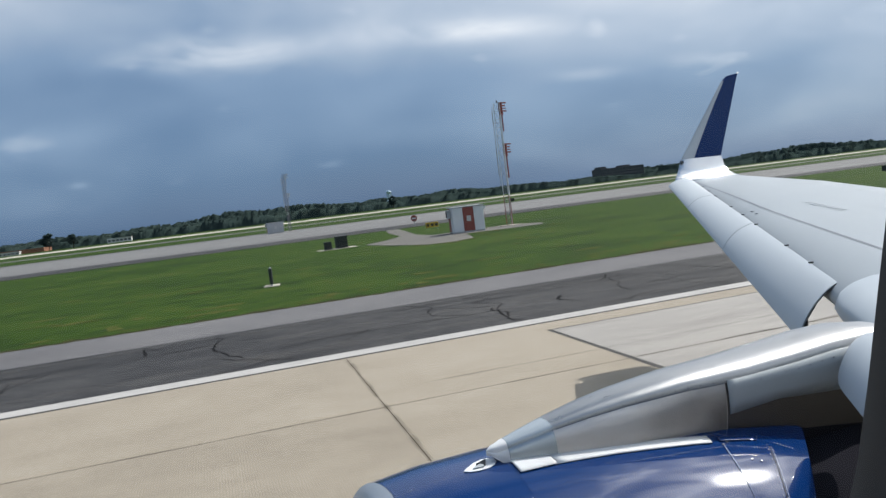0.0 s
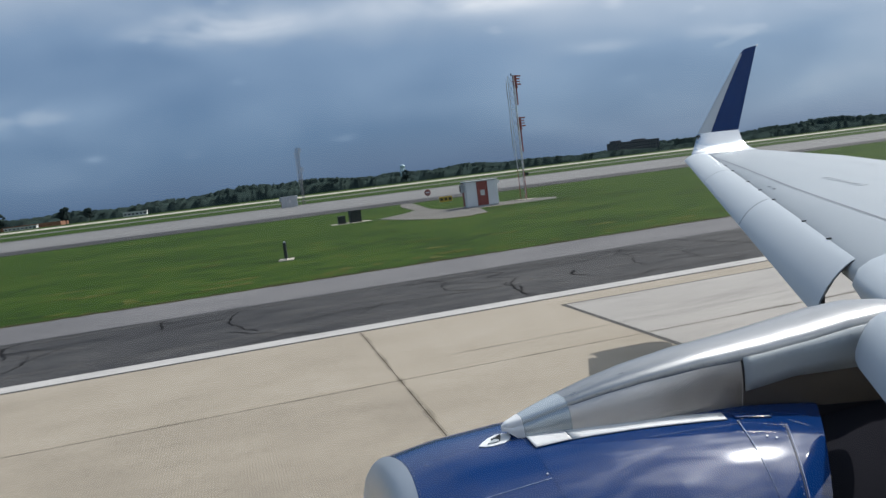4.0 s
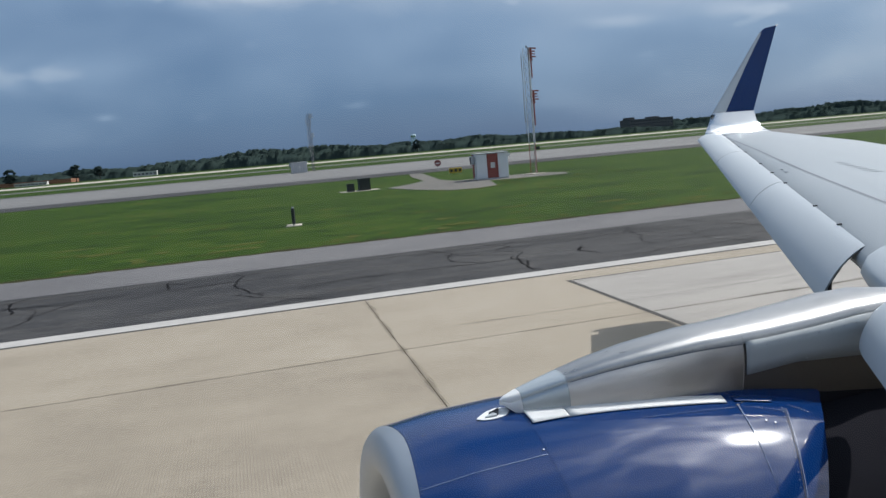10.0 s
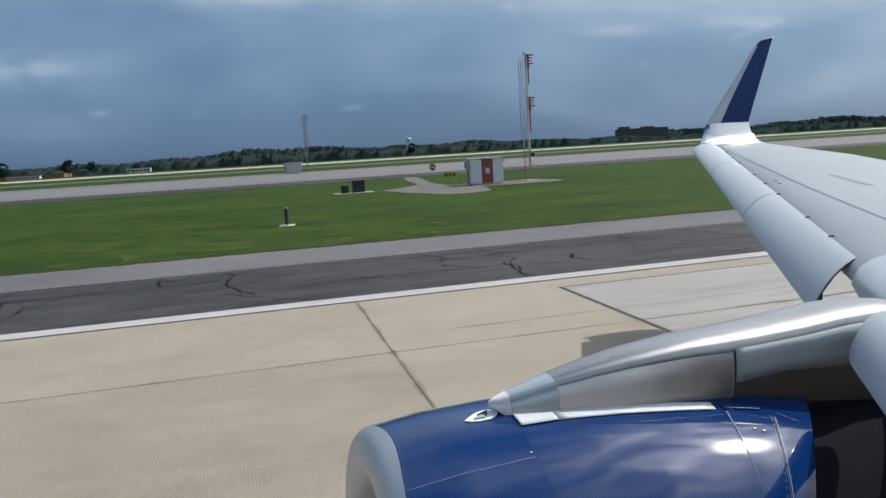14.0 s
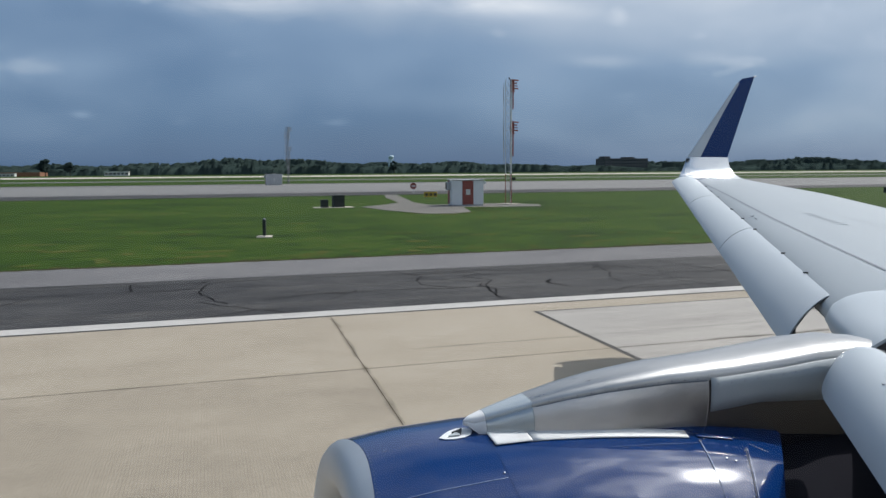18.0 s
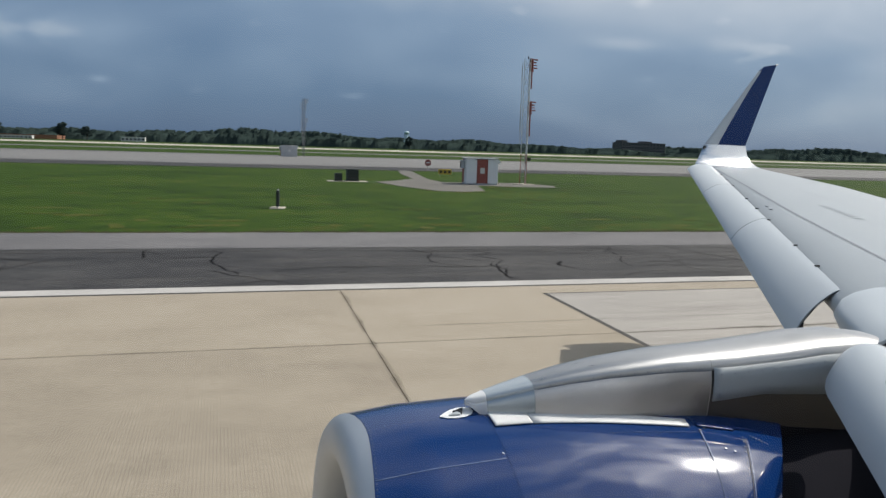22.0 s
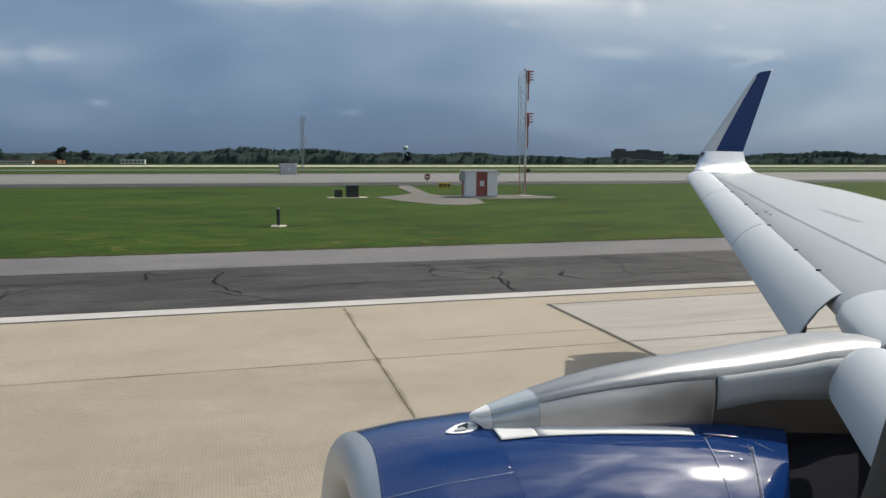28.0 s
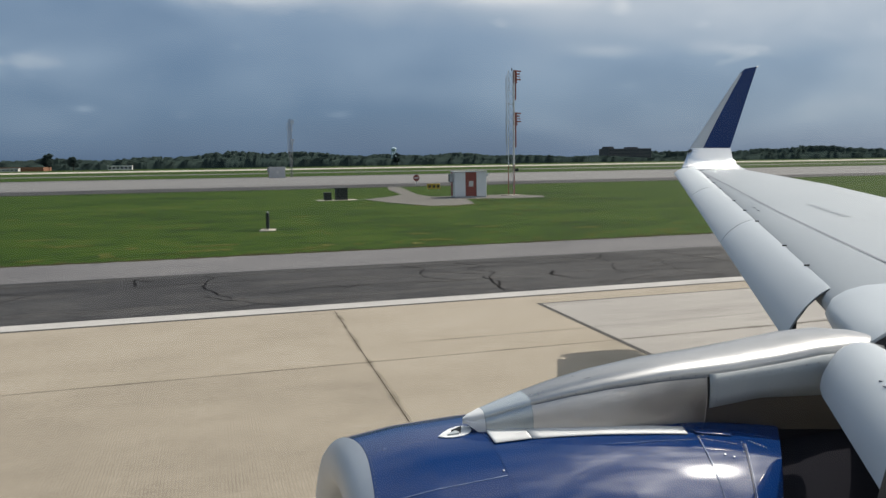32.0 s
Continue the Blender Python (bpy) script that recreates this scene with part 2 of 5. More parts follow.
def faded(name, color, strength, size):
    """A thin film of dirt, also of painted-on reflection: patchy, and fading with the mesh's own fade value."""
    mt = material(name, color, 0.9, spec=0.1)
    nt = mt.node_tree
    N, L = nt.nodes.new, nt.links.new
    geo, tex, at, k = N("ShaderNodeNewGeometry"), N("ShaderNodeTexNoise"), N("ShaderNodeAttribute"), N("ShaderNodeMapRange")
    at.attribute_name = "fade"
    tex.inputs["Scale"].default_value, tex.inputs["Detail"].default_value = 1.0 / size, 5
    L(geo.outputs["Position"], tex.inputs["Vector"])
    k.inputs["From Min"].default_value, k.inputs["From Max"].default_value = 0.34, 0.66
    k.inputs["To Min"].default_value, k.inputs["To Max"].default_value = 0.25 * strength, 1.25 * strength
    L(tex.outputs[0], k.inputs["Value"])
    a = N("ShaderNodeMath")
    a.operation, a.use_clamp = "MULTIPLY", True
    L(at.outputs["Fac"], a.inputs[0])
    L(k.outputs[0], a.inputs[1])
    L(a.outputs[0], nt.nodes["Principled BSDF"].inputs["Alpha"])
    return mt


M_GRASS = grainy("grass", ((0.06, (0.01034, 0.02449, 0.002601)), (0.32, (0.0179, 0.03991, 0.003286)), (0.55, (0.02665, 0.05668, 0.004244)), (0.76, (0.04098, 0.06711, 0.007118)), (0.96, (0.06684, 0.06711, 0.0178))),
                 ((0.12, 1.3), (0.4, 1.2), (1.4, 0.9), (5.5, 1.0)), 0.95, 0.9, 6.0, stretch=(0.22, 0.42, 1), spec=0.1)
M_CONCRETE = grainy("runway_concrete", ((0.12, (0.2096, 0.1805, 0.1416)), (0.5, (0.3027, 0.2627, 0.2053)), (0.88, (0.3679, 0.327, 0.2661))),
                    ((0.09, 0.7), (0.6, 0.5), (2.6, 0.6), (14.0, 0.8)), 0.85, 0.3, 34.0, stretch=(0.6, 1, 1), vary=0.14, spec=0.25)


def grooved(mt, pitch, depth):
    """Fine sawn grooves across the runway, darker in their bottoms."""
    nt = mt.node_tree
    N, L = nt.nodes.new, nt.links.new
    geo, sep, k, sine, rng, mix = N("ShaderNodeNewGeometry"), N("ShaderNodeSeparateXYZ"), N("ShaderNodeMath"), N("ShaderNodeMath"), N("ShaderNodeMapRange"), N("ShaderNodeVectorMath")
    k.operation, sine.operation, mix.operation = "MULTIPLY", "SINE", "SCALE"
    L(geo.outputs["Position"], sep.inputs[0])
    L(sep.outputs[0], k.inputs[0])
    k.inputs[1].default_value = math.tau / pitch
    L(k.outputs[0], sine.inputs[0])
    rng.inputs["From Min"].default_value, rng.inputs["From Max"].default_value = 0.2, 0.9
    rng.inputs["To Min"].default_value, rng.inputs["To Max"].default_value = 1.0 + 0.3 * depth, 1.0 - depth
    L(sine.outputs[0], rng.inputs["Value"])
    base_colour = nt.nodes["Principled BSDF"].inputs["Base Color"]
    L(base_colour.links[0].from_socket, mix.inputs[0])
    L(rng.outputs[0], mix.inputs["Scale"])
    L(mix.outputs[0], base_colour)


grooved(M_CONCRETE, 0.052, 0.13)
M_TAXI = grainy("taxiway_concrete", ((0.2, (0.114, 0.112, 0.108)), (0.5, (0.158, 0.156, 0.152)), (0.8, (0.202, 0.199, 0.192))),
                ((3.0, 0.3), (30.0, 0.6)), 0.85, stretch=(0.15, 1, 1), spec=0.25)
M_JOINT = grainy("joint_filler", ((0.3, (0.075, 0.066, 0.056)), (0.7, (0.15, 0.132, 0.108))), ((0.3, 0.6), (3, 0.5)), 0.9)
M_ASPHALT = grainy("dark_asphalt", ((0.2, (0.01719, 0.01719, 0.01838)), (0.5, (0.03184, 0.03128, 0.03247)), (0.8, (0.06011, 0.05821, 0.05639))),
                   ((0.16, 1.3), (1.0, 1.0), (7.0, 1.2)), 0.85, 0.35, 40.0, stretch=(0.4, 0.7, 1), spec=0.3)
M_SHOULDER = grainy("pale_asphalt", ((0.2, (0.08807, 0.08524, 0.08807)), (0.5, (0.1223, 0.1197, 0.1223)), (0.8, (0.1625, 0.1565, 0.1548))),
                    ((0.16, 1.2), (2.0, 0.8), (15.0, 0.9)), 0.85, 0.3, 40.0, stretch=(0.4, 0.7, 1), spec=0.3)
M_PAINT = grainy("white_marking", ((0.18, (0.227, 0.2124, 0.194)), (0.48, (0.3017, 0.2842, 0.2609)), (0.8, (0.3599, 0.3395, 0.3123))),
                 ((0.15, 0.6), (0.9, 0.9), (5.0, 1.0)), 0.75, 0.15, 30.0, stretch=(0.26, 1, 1), spec=0.25)
grooved(M_PAINT, 0.052, 0.13)
M_STRIPE = grainy("fresh_white_marking", ((0.18, (0.31, 0.30, 0.28)), (0.5, (0.40, 0.385, 0.365)), (0.8, (0.46, 0.445, 0.42))),
                  ((0.12, 0.8), (0.9, 0.8), (6.0, 0.8)), 0.75, 0.15, 30.0, stretch=(0.4, 1, 1), spec=0.25)
M_BLACK = grainy("black_border", ((0.2, (0.0245, 0.0238, 0.0231)), (0.8, (0.0595, 0.056, 0.0504))), ((0.2, 0.4), (2.0, 0.5)), 0.8)
M_CRACK = material("crack_sealer", (0.008, 0.008, 0.009), 0.95, spec=0.05)
M_YELLOW = grainy("yellow_marking", ((0.2, (0.42, 0.28, 0.05)), (0.8, (0.60, 0.40, 0.06))), ((0.3, 0.4), (3, 0.5)), 0.7)
M_PAD = grainy("pale_concrete_pad", ((0.2, (0.30, 0.27, 0.23)), (0.8, (0.48, 0.44, 0.38))), ((0.4, 0.4), (3, 0.5)), 0.9)
M_GRAVEL = grainy("gravel", ((0.2, (0.07675, 0.072, 0.06199)), (0.5, (0.1181, 0.1123, 0.09922)), (0.8, (0.1591, 0.1476, 0.1328))), ((0.3, 0.4), (3, 0.5)), 0.95, 0.5, 12.0)
M_WING = grainy("wing_paint", ((0.2, (0.2859, 0.3191, 0.3462)), (0.5, (0.3401, 0.3733, 0.3995)), (0.8, (0.3794, 0.4091, 0.4328))),
                ((0.06, 0.10), (0.5, 0.3), (3.0, 0.5)), 0.46, stretch=(1, 0.4, 1), spec=0.12, rough_var=0.12)
M_SLAT = grainy("slat_paint", ((0.2, (0.357, 0.3991, 0.433)), (0.5, (0.4247, 0.4668, 0.5017)), (0.8, (0.476, 0.513, 0.5438))),
                ((0.06, 0.10), (0.5, 0.3), (3.0, 0.4)), 0.38, stretch=(1, 0.4, 1), spec=0.25, rough_var=0.12)
M_BLUE = grainy("cowl_blue", ((0.2, (0.002368, 0.01924, 0.0888)), (0.5, (0.003182, 0.0259, 0.1147)), (0.8, (0.00444, 0.03256, 0.1391))),
                ((0.3, 0.3), (1.5, 0.5)), 0.5, coat=1.0, spec=0.0, rough_var=0.06)
M_NAVY = grainy("winglet_navy", ((0.3, (0.005, 0.02375, 0.09775)), (0.7, (0.009, 0.038, 0.1445))), ((0.3, 0.4), (1.5, 0.6)), 0.35, coat=0.12, spec=0.1)

M_LIP = grainy("lip_metal", ((0.2, (0.42, 0.45, 0.48)), (0.8, (0.56, 0.59, 0.62))), ((0.05, 0.2), (0.4, 0.5)), 0.45, metal=0.45, rough_var=0.12)
M_TIPMETAL = grainy("tip_metal", ((0.2, (0.713, 0.736, 0.759)), (0.8, (0.851, 0.874, 0.897))), ((0.05, 0.2), (0.4, 0.5)), 0.20, metal=0.8, spec=0.4, rough_var=0.1)
M_POLISH = material("polished_metal", (0.82, 0.83, 0.85), 0.16, 1.0)
M_GREYPAINT = grainy("grey_panel", ((0.2, (0.288, 0.32, 0.34)), (0.8, (0.4, 0.435, 0.457))), ((0.1, 0.3), (0.8, 0.5)), 0.4, rough_var=0.1)
M_WHITE = grainy("white_paint", ((0.2, (0.62, 0.63, 0.64)), (0.8, (0.78, 0.79, 0.79))), ((0.1, 0.3), (1.0, 0.5)), 0.35)
M_DARK = material("dark_seam", (0.02, 0.021, 0.024), 0.7)
M_RUBBER = material("rubber", (0.02, 0.02, 0.02), 0.8)
M_CABIN = material("cabin_trim", (0.035, 0.036, 0.04), 0.6)
M_RED = grainy("red_paint", ((0.2, (0.21, 0.058, 0.045)), (0.8, (0.30, 0.088, 0.07))), ((0.2, 0.4), (2, 0.5)), 0.6)
M_STEEL = grainy("galvanised", ((0.2, (0.34, 0.35, 0.36)), (0.8, (0.52, 0.53, 0.54))), ((0.2, 0.4), (2, 0.5)), 0.5, metal=0.3)
M_UTIL = grainy("dark_green_box", ((0.2, (0.012, 0.018, 0.016)), (0.8, (0.03, 0.038, 0.034))), ((0.2, 0.4), (2, 0.5)), 0.6)
# Foliage tinted blue-grey, so the haze of distance is in its colour.
M_HAZYFOREST = grainy("hazy_foliage", ((0.25, (0.02806, 0.0427, 0.04138)), (0.5, (0.03294, 0.04941, 0.04526)), (0.75, (0.03904, 0.05551, 0.0472))), ((4.0, 0.7), (40, 1.0)), 1.0, spec=0.0)


def soften_leaves(mt):
    """Leaves face every way: the shading of a crown leans to that of its whole canopy."""
    nt = mt.node_tree
    N, L = nt.nodes.new, nt.links.new
    geo, k, a, n = N("ShaderNodeNewGeometry"), N("ShaderNodeVectorMath"), N("ShaderNodeVectorMath"), N("ShaderNodeVectorMath")
    k.operation, a.operation, n.operation = "SCALE", "ADD", "NORMALIZE"
    L(geo.outputs["Normal"], k.inputs[0])
    k.inputs["Scale"].default_value = 0.22
    L(k.outputs[0], a.inputs[0])
    a.inputs[1].default_value = (0.0, -0.2, 0.75)
    L(a.outputs[0], n.inputs[0])
    L(n.outputs[0], nt.nodes["Principled BSDF"].inputs["Normal"])


soften_leaves(M_HAZYFOREST)
M_TRUNK = material("bark", (0.06, 0.045, 0.035), 0.9)
M_BRICK = grainy("far_wall_dark", ((0.2, (0.07, 0.072, 0.078)), (0.8, (0.10, 0.10, 0.105))), ((2, 0.4), (9, 0.5)), 0.8)
M_FARWHITE = material("far_wall_pale", (0.55, 0.55, 0.53), 0.7)
M_EARTH = grainy("red_earth", ((0.2, (0.16, 0.075, 0.045)), (0.8, (0.28, 0.14, 0.09))), ((3, 0.4), (20, 0.5)), 0.95)
M_GLASS = material("dark_glass", (0.02, 0.03, 0.04), 0.08)
M_TANK = material("tank_blue", (0.42, 0.55, 0.62), 0.5)
# Dark brown stands for the wing's shade and reflected ground on bare metal.
M_FLANKSHADE = grainy("flank_shade_metal", ((0.2, (0.10, 0.092, 0.086)), (0.8, (0.19, 0.176, 0.165))), ((0.1, 0.3), (0.7, 0.6)), 0.5, metal=0.8, stretch=(0.3, 1, 1), rough_var=0.15)
M_WORNMETAL = grainy("worn_metal", ((0.15, (0.44, 0.41, 0.385)), (0.5, (0.60, 0.58, 0.56)), (0.85, (0.70, 0.69, 0.68))), ((0.05, 0.4), (0.5, 0.9)), 0.38, metal=0.45, stretch=(0.35, 1, 1), rough_var=0.14)
# Near-black: the shade under the wing is put into this colour.
M_CORESHADE = grainy("core_shade_dark", ((0.2, (0.014, 0.014, 0.018)), (0.8, (0.026, 0.026, 0.032))), ((0.1, 0.3), (0.7, 0.6)), 0.95, spec=0.0)


# Brown film painted for the dark reflections along the pylon's flank.
M_REFLDARK = faded("reflection_dark", (0.075, 0.062, 0.054), 0.38, 0.35)
M_SCUFF = faded("pale_scuff", (0.13, 0.127, 0.124), 0.34, 2.2)
M_STAIN = faded("joint_stain", (0.10, 0.083, 0.062), 0.32, 0.7)
M_SKID = faded("tyre_smear", (0.06, 0.055, 0.048), 0.22, 1.6)
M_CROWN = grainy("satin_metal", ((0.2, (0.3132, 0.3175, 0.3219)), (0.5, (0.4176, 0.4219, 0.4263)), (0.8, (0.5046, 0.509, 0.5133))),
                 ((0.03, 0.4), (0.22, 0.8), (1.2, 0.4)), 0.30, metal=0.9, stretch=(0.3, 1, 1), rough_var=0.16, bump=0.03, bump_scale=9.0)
M_STENCIL = material("faded_stencil", (0.372, 0.408, 0.437), 0.5)
M_SEAM_DARK = grainy("weathered_steel", ((0.2, (0.10, 0.105, 0.115)), (0.8, (0.18, 0.185, 0.195))), ((0.2, 0.4), (2, 0.5)), 0.6)
M_STRIP = grainy("white_seal", ((0.2, (0.56, 0.57, 0.57)), (0.8, (0.72, 0.73, 0.73))), ((0.05, 0.3), (0.5, 0.5)), 0.4, spec=0.4)
M_VERGE = grainy("verge_soil", ((0.2, (0.020, 0.022, 0.008)), (0.8, (0.05, 0.048, 0.022))), ((0.3, 0.6), (2, 0.6)), 0.95, spec=0.05)
M_DRY = grainy("dry_grass", ((0.2, (0.0386, 0.0616, 0.0105)), (0.5, (0.0645, 0.074, 0.0179)), (0.8, (0.107, 0.108, 0.0389))), ((0.3, 0.9), (2, 0.9)), 0.95, spec=0.05)
def film_of_dust(name, amount):
    """Clear plastic under a thin even film of pale dust."""
    mt = material(name, (0.75, 0.76, 0.78), 0.9, spec=0.0)
    mt.node_tree.nodes["Principled BSDF"].inputs["Alpha"].default_value = amount
    return mt


M_DUSTY = film_of_dust("dusty_pane", 0.05)
M_ORANGE = material("orange_paint", (0.62, 0.17, 0.03), 0.5)
M_LENS = material("lens_glass", (0.55, 0.5, 0.4), 0.1)

# ---- ground and pavements ----
def slab_box(name, x0, x1, y0, y1, z0, z1, mat, label, category="pavement"):
    ob = part(name, rect_bm(x0, x1, y0, y1, z0, z1), mat)
    return tagged(ob, label, category, kind="structure")


def build_ground():
    bm = bmesh.new()
    xs = [-4200, -2000, -900, -400, -200, -100, -50, -25, 0, 25, 50, 75, 100, 150, 200, 300, 500, 900, 2000, 4200]
    ys = [-2500, -300, -40, 20, 34, 40, 50, 60, 75, 90, 110, 130, 240, 330, 480, 800, 1100, 1600, 4200]
    grid = [[bm.verts.new((x, y, -0.05)) for y in ys] for x in xs]
    for i in range(len(xs) - 1):
        for j in range(len(ys) - 1):
            bm.faces.new((grid[i][j], grid[i + 1][j], grid[i + 1][j + 1], grid[i][j + 1]))
    tagged(part("ground", bm, M_GRASS), "mown green airfield grass reaching to the horizon", "grass", kind="structure")


build_ground()
slab_box("runway_ahead", -1500, -170.05, -24.4, 21.05, -0.4, 0.0, M_CONCRETE, "pale concrete runway running on ahead", "runway")
slab_box("runway_behind", 230.05, 1600, -24.4, 21.05, -0.4, 0.0, M_CONCRETE, "pale concrete runway running on behind", "runway")
asphalt = slab_box("shoulder_dark", -800, 1600, 21.06, 28.9, -0.3, -0.008, M_ASPHALT, "dark cracked asphalt runway shoulder beside pale concrete", "shoulder")
slab_box("shoulder_pale", -800, 1600, 28.905, 33.9, -0.3, -0.014, M_SHOULDER, "pale grey asphalt strip between dark shoulder and grass", "shoulder")
slab_box("taxiway_edge", -800, 1600, 120, 137.9, -0.3, -0.02, M_ASPHALT, "dark asphalt edge of the parallel taxiway", "taxiway")
slab_box("taxiway", -800, 1600, 138, 232, -0.3, -0.01, M_TAXI, "pale weathered concrete parallel taxiway crossing the grass", "taxiway")
slab_box("taxiway_far_edge", -800, 1600, 232.1, 240, -0.3, -0.02, M_ASPHALT, "narrow dark asphalt edge beyond the taxiway", "taxiway")
slab_box("service_road", -800, 1600, 318, 345, -0.3, -0.02, M_SHOULDER, "narrow pale service road across the grass", "road")
slab_box("far_runway", -1500, 2600, 500, 640, -0.3, -0.01, M_PAD, "distant pale concrete runway across the field", "runway")


def ribbon(bm, pts, w, z):
    vs = []
    for i, p in enumerate(pts):
        a, b = pts[max(0, i - 1)], pts[min(len(pts) - 1, i + 1)]
        d = Vector((b[0] - a[0], b[1] - a[1]))
        d = d.normalized() if d.length > 1e-6 else Vector((1, 0))
        k = w * (0.55 + 0.9 * rnd.random()) * (0.35 if i in (0, len(pts) - 1) else 1)
        vs.append((bm.verts.new((p[0] - d.y * k, p[1] + d.x * k, z)), bm.verts.new((p[0] + d.y * k, p[1] - d.x * k, z))))
    for a, b in zip(vs, vs[1:]):
        bm.faces.new((a[0], a[1], b[1], b[0]))


def build_cracks():
    bm = bmesh.new()
    z = -0.008 + 0.004

    def wander(x, y, heading, length, w, branch=0.25):
        pts, h = [(x, y)], heading
        n = max(3, int(length / 0.28))
        for _ in range(n):
            h += rnd.uniform(-0.5, 0.5) + 0.35 * (heading - h)
            x, y = x + math.cos(h) * 0.28, y + math.sin(h) * 0.28
            if not 21.15 < y < 28.8:
                break
            pts.append((x, y))
        if len(pts) > 2:
            ribbon(bm, pts, w, z)
        if branch and rnd.random() < branch and len(pts) > 4:
            q = rnd.choice(pts[1:-1])
            wander(q[0], q[1], heading + rnd.choice((-1, 1)) * rnd.uniform(0.7, 1.4), length * 0.5, w * 0.7, 0)

    # one wide crack across the strip
    ribbon(bm, [(5.6, 29.0), (5.4, 27.9), (6.1, 27.0), (5.2, 26.3), (5.9, 25.2), (5.3, 24.2), (5.0, 23.0), (4.75, 21.2)], 0.032, z)
    x = -60.0
    while x < 130:
        x += rnd.uniform(0.8, 3.4)
        y = rnd.choice((21.2, 23.0, 26.0, 28.6))
        wander(x, y, (1.57 if y < 25 else -1.57) + rnd.uniform(-0.5, 0.5), rnd.uniform(1.5, 6.5), rnd.uniform(0.016, 0.05), 0.6)
    for _ in range(70):
        wander(rnd.uniform(-60, 120), rnd.uniform(21.8, 28.4), rnd.choice((0, math.pi)) + rnd.uniform(-0.2, 0.2), rnd.uniform(1.5, 9), rnd.uniform(0.01, 0.028), 0.3)
    # long paving seams
    for y in (26.55, 27.9):
        ribbon(bm, [(-60 + 1.2 * k, y + 0.03 * math.sin(k * 1.3)) for k in range(160)], 0.016, z)
    tagged(part("cracks", bm, M_CRACK, asphalt, "sealed black cracks"), kind="stuff")


# ---- the airliner ----
plane = base("airliner", 0.5 + BERTH.x / K, -1.42, 0)
OX, OY = 0.5, -1.42
tagged(plane, "airliner with white wing, blue engine and navy winglet on the runway", "airplane")


FIT, SEAT_Z = 0.93, 3.897  # the airliner's size, about the height of its seats


def at_plane(bm):
    for v in bm.verts:
        v.co = Vector((v.co.x * FIT - OX, v.co.y * FIT - OY, SEAT_Z + (v.co.z - SEAT_Z) * FIT))
    return bm


def ppart(name, bm, mat, parent=None, label="", smooth=40.0, **kw):
    return part(name, at_plane(bm), mat, parent or plane, label, smooth, **kw)


WING = ((0.1, 1.55, 2.72, 9.9, 2.55), (3.0, 3.25, 2.80, 9.6, 2.70), (5.05, 4.80, 2.74, 9.45, 2.86), (8.48, 6.86, 2.98, 10.4, 3.04),
        (12.0, 8.98, 3.23, 11.45, 3.36), (15.6, 11.0, 3.52, 12.42, 3.60))


def station(y):
    for a, b in zip(WING, WING[1:]):
        if y <= b[0]:
            k = (y - a[0]) / (b[0] - a[0])
            return [p + (q - p) * k for p, q in zip(a, b)]
    return list(WING[-1])


def naca(u, t):
    return 5 * t * (0.2969 * math.sqrt(u) - 0.126 * u - 0.3516 * u * u + 0.2843 * u ** 3 - 0.1036 * u ** 4)


def wing_point(y, u, up=True):
    _, xl, zl, xt, zt = station(y)
    c = xt - xl
    h = naca(u, 0.115) * c
    roll = 0.014 * c * max(0.0, 1 - u / 0.16) ** 2 * min(max((y - 4.4) / 1.0, 0.0), 1.0)  # the fixed nose rolls down under the slats
    return Vector((xl + c * u, y, zl + (zt - zl) * u + (h * 1.05 if up else -h * 0.8) - roll))


US = (0, 0.004, 0.012, 0.03, 0.055, 0.08, 0.105, 0.13, 0.16, 0.2, 0.25, 0.36, 0.5, 0.65, 0.8, 0.92, 1.0)
SLAT_LE = (Vector((4.45, 5.05, 2.42)), Vector((10.42, 15.6, 3.55)))
SLAT_TE = (Vector((4.90, 5.05, 2.82)), Vector((11.10, 15.6, 3.615)))


def slat_ring(te, le, full=0.18):
    """Drooped section: a round nose, a full upper skin and a hollow back."""
    d = le - te
    up = Vector((0, 0, 1)) * d.length
    ring = []
    for s in (0, 0.12, 0.25, 0.4, 0.55, 0.7, 0.82, 0.92, 0.98):
        ring.append(te + d * s + up * full * (4 * s * (1 - s)) ** 0.8 * (0.55 + 0.45 * s))
    ring.append(le)
    low = le + Vector((d.length * 0.16, 0, -0.05 * d.length))
    ring.append(low)
    for s in (0.75, 0.5, 0.25, 0.08):
        ring.append(te + d * s + up * (0.13 * 4 * s * (1 - s)) - Vector((0, 0, 0.012)))
    return ring


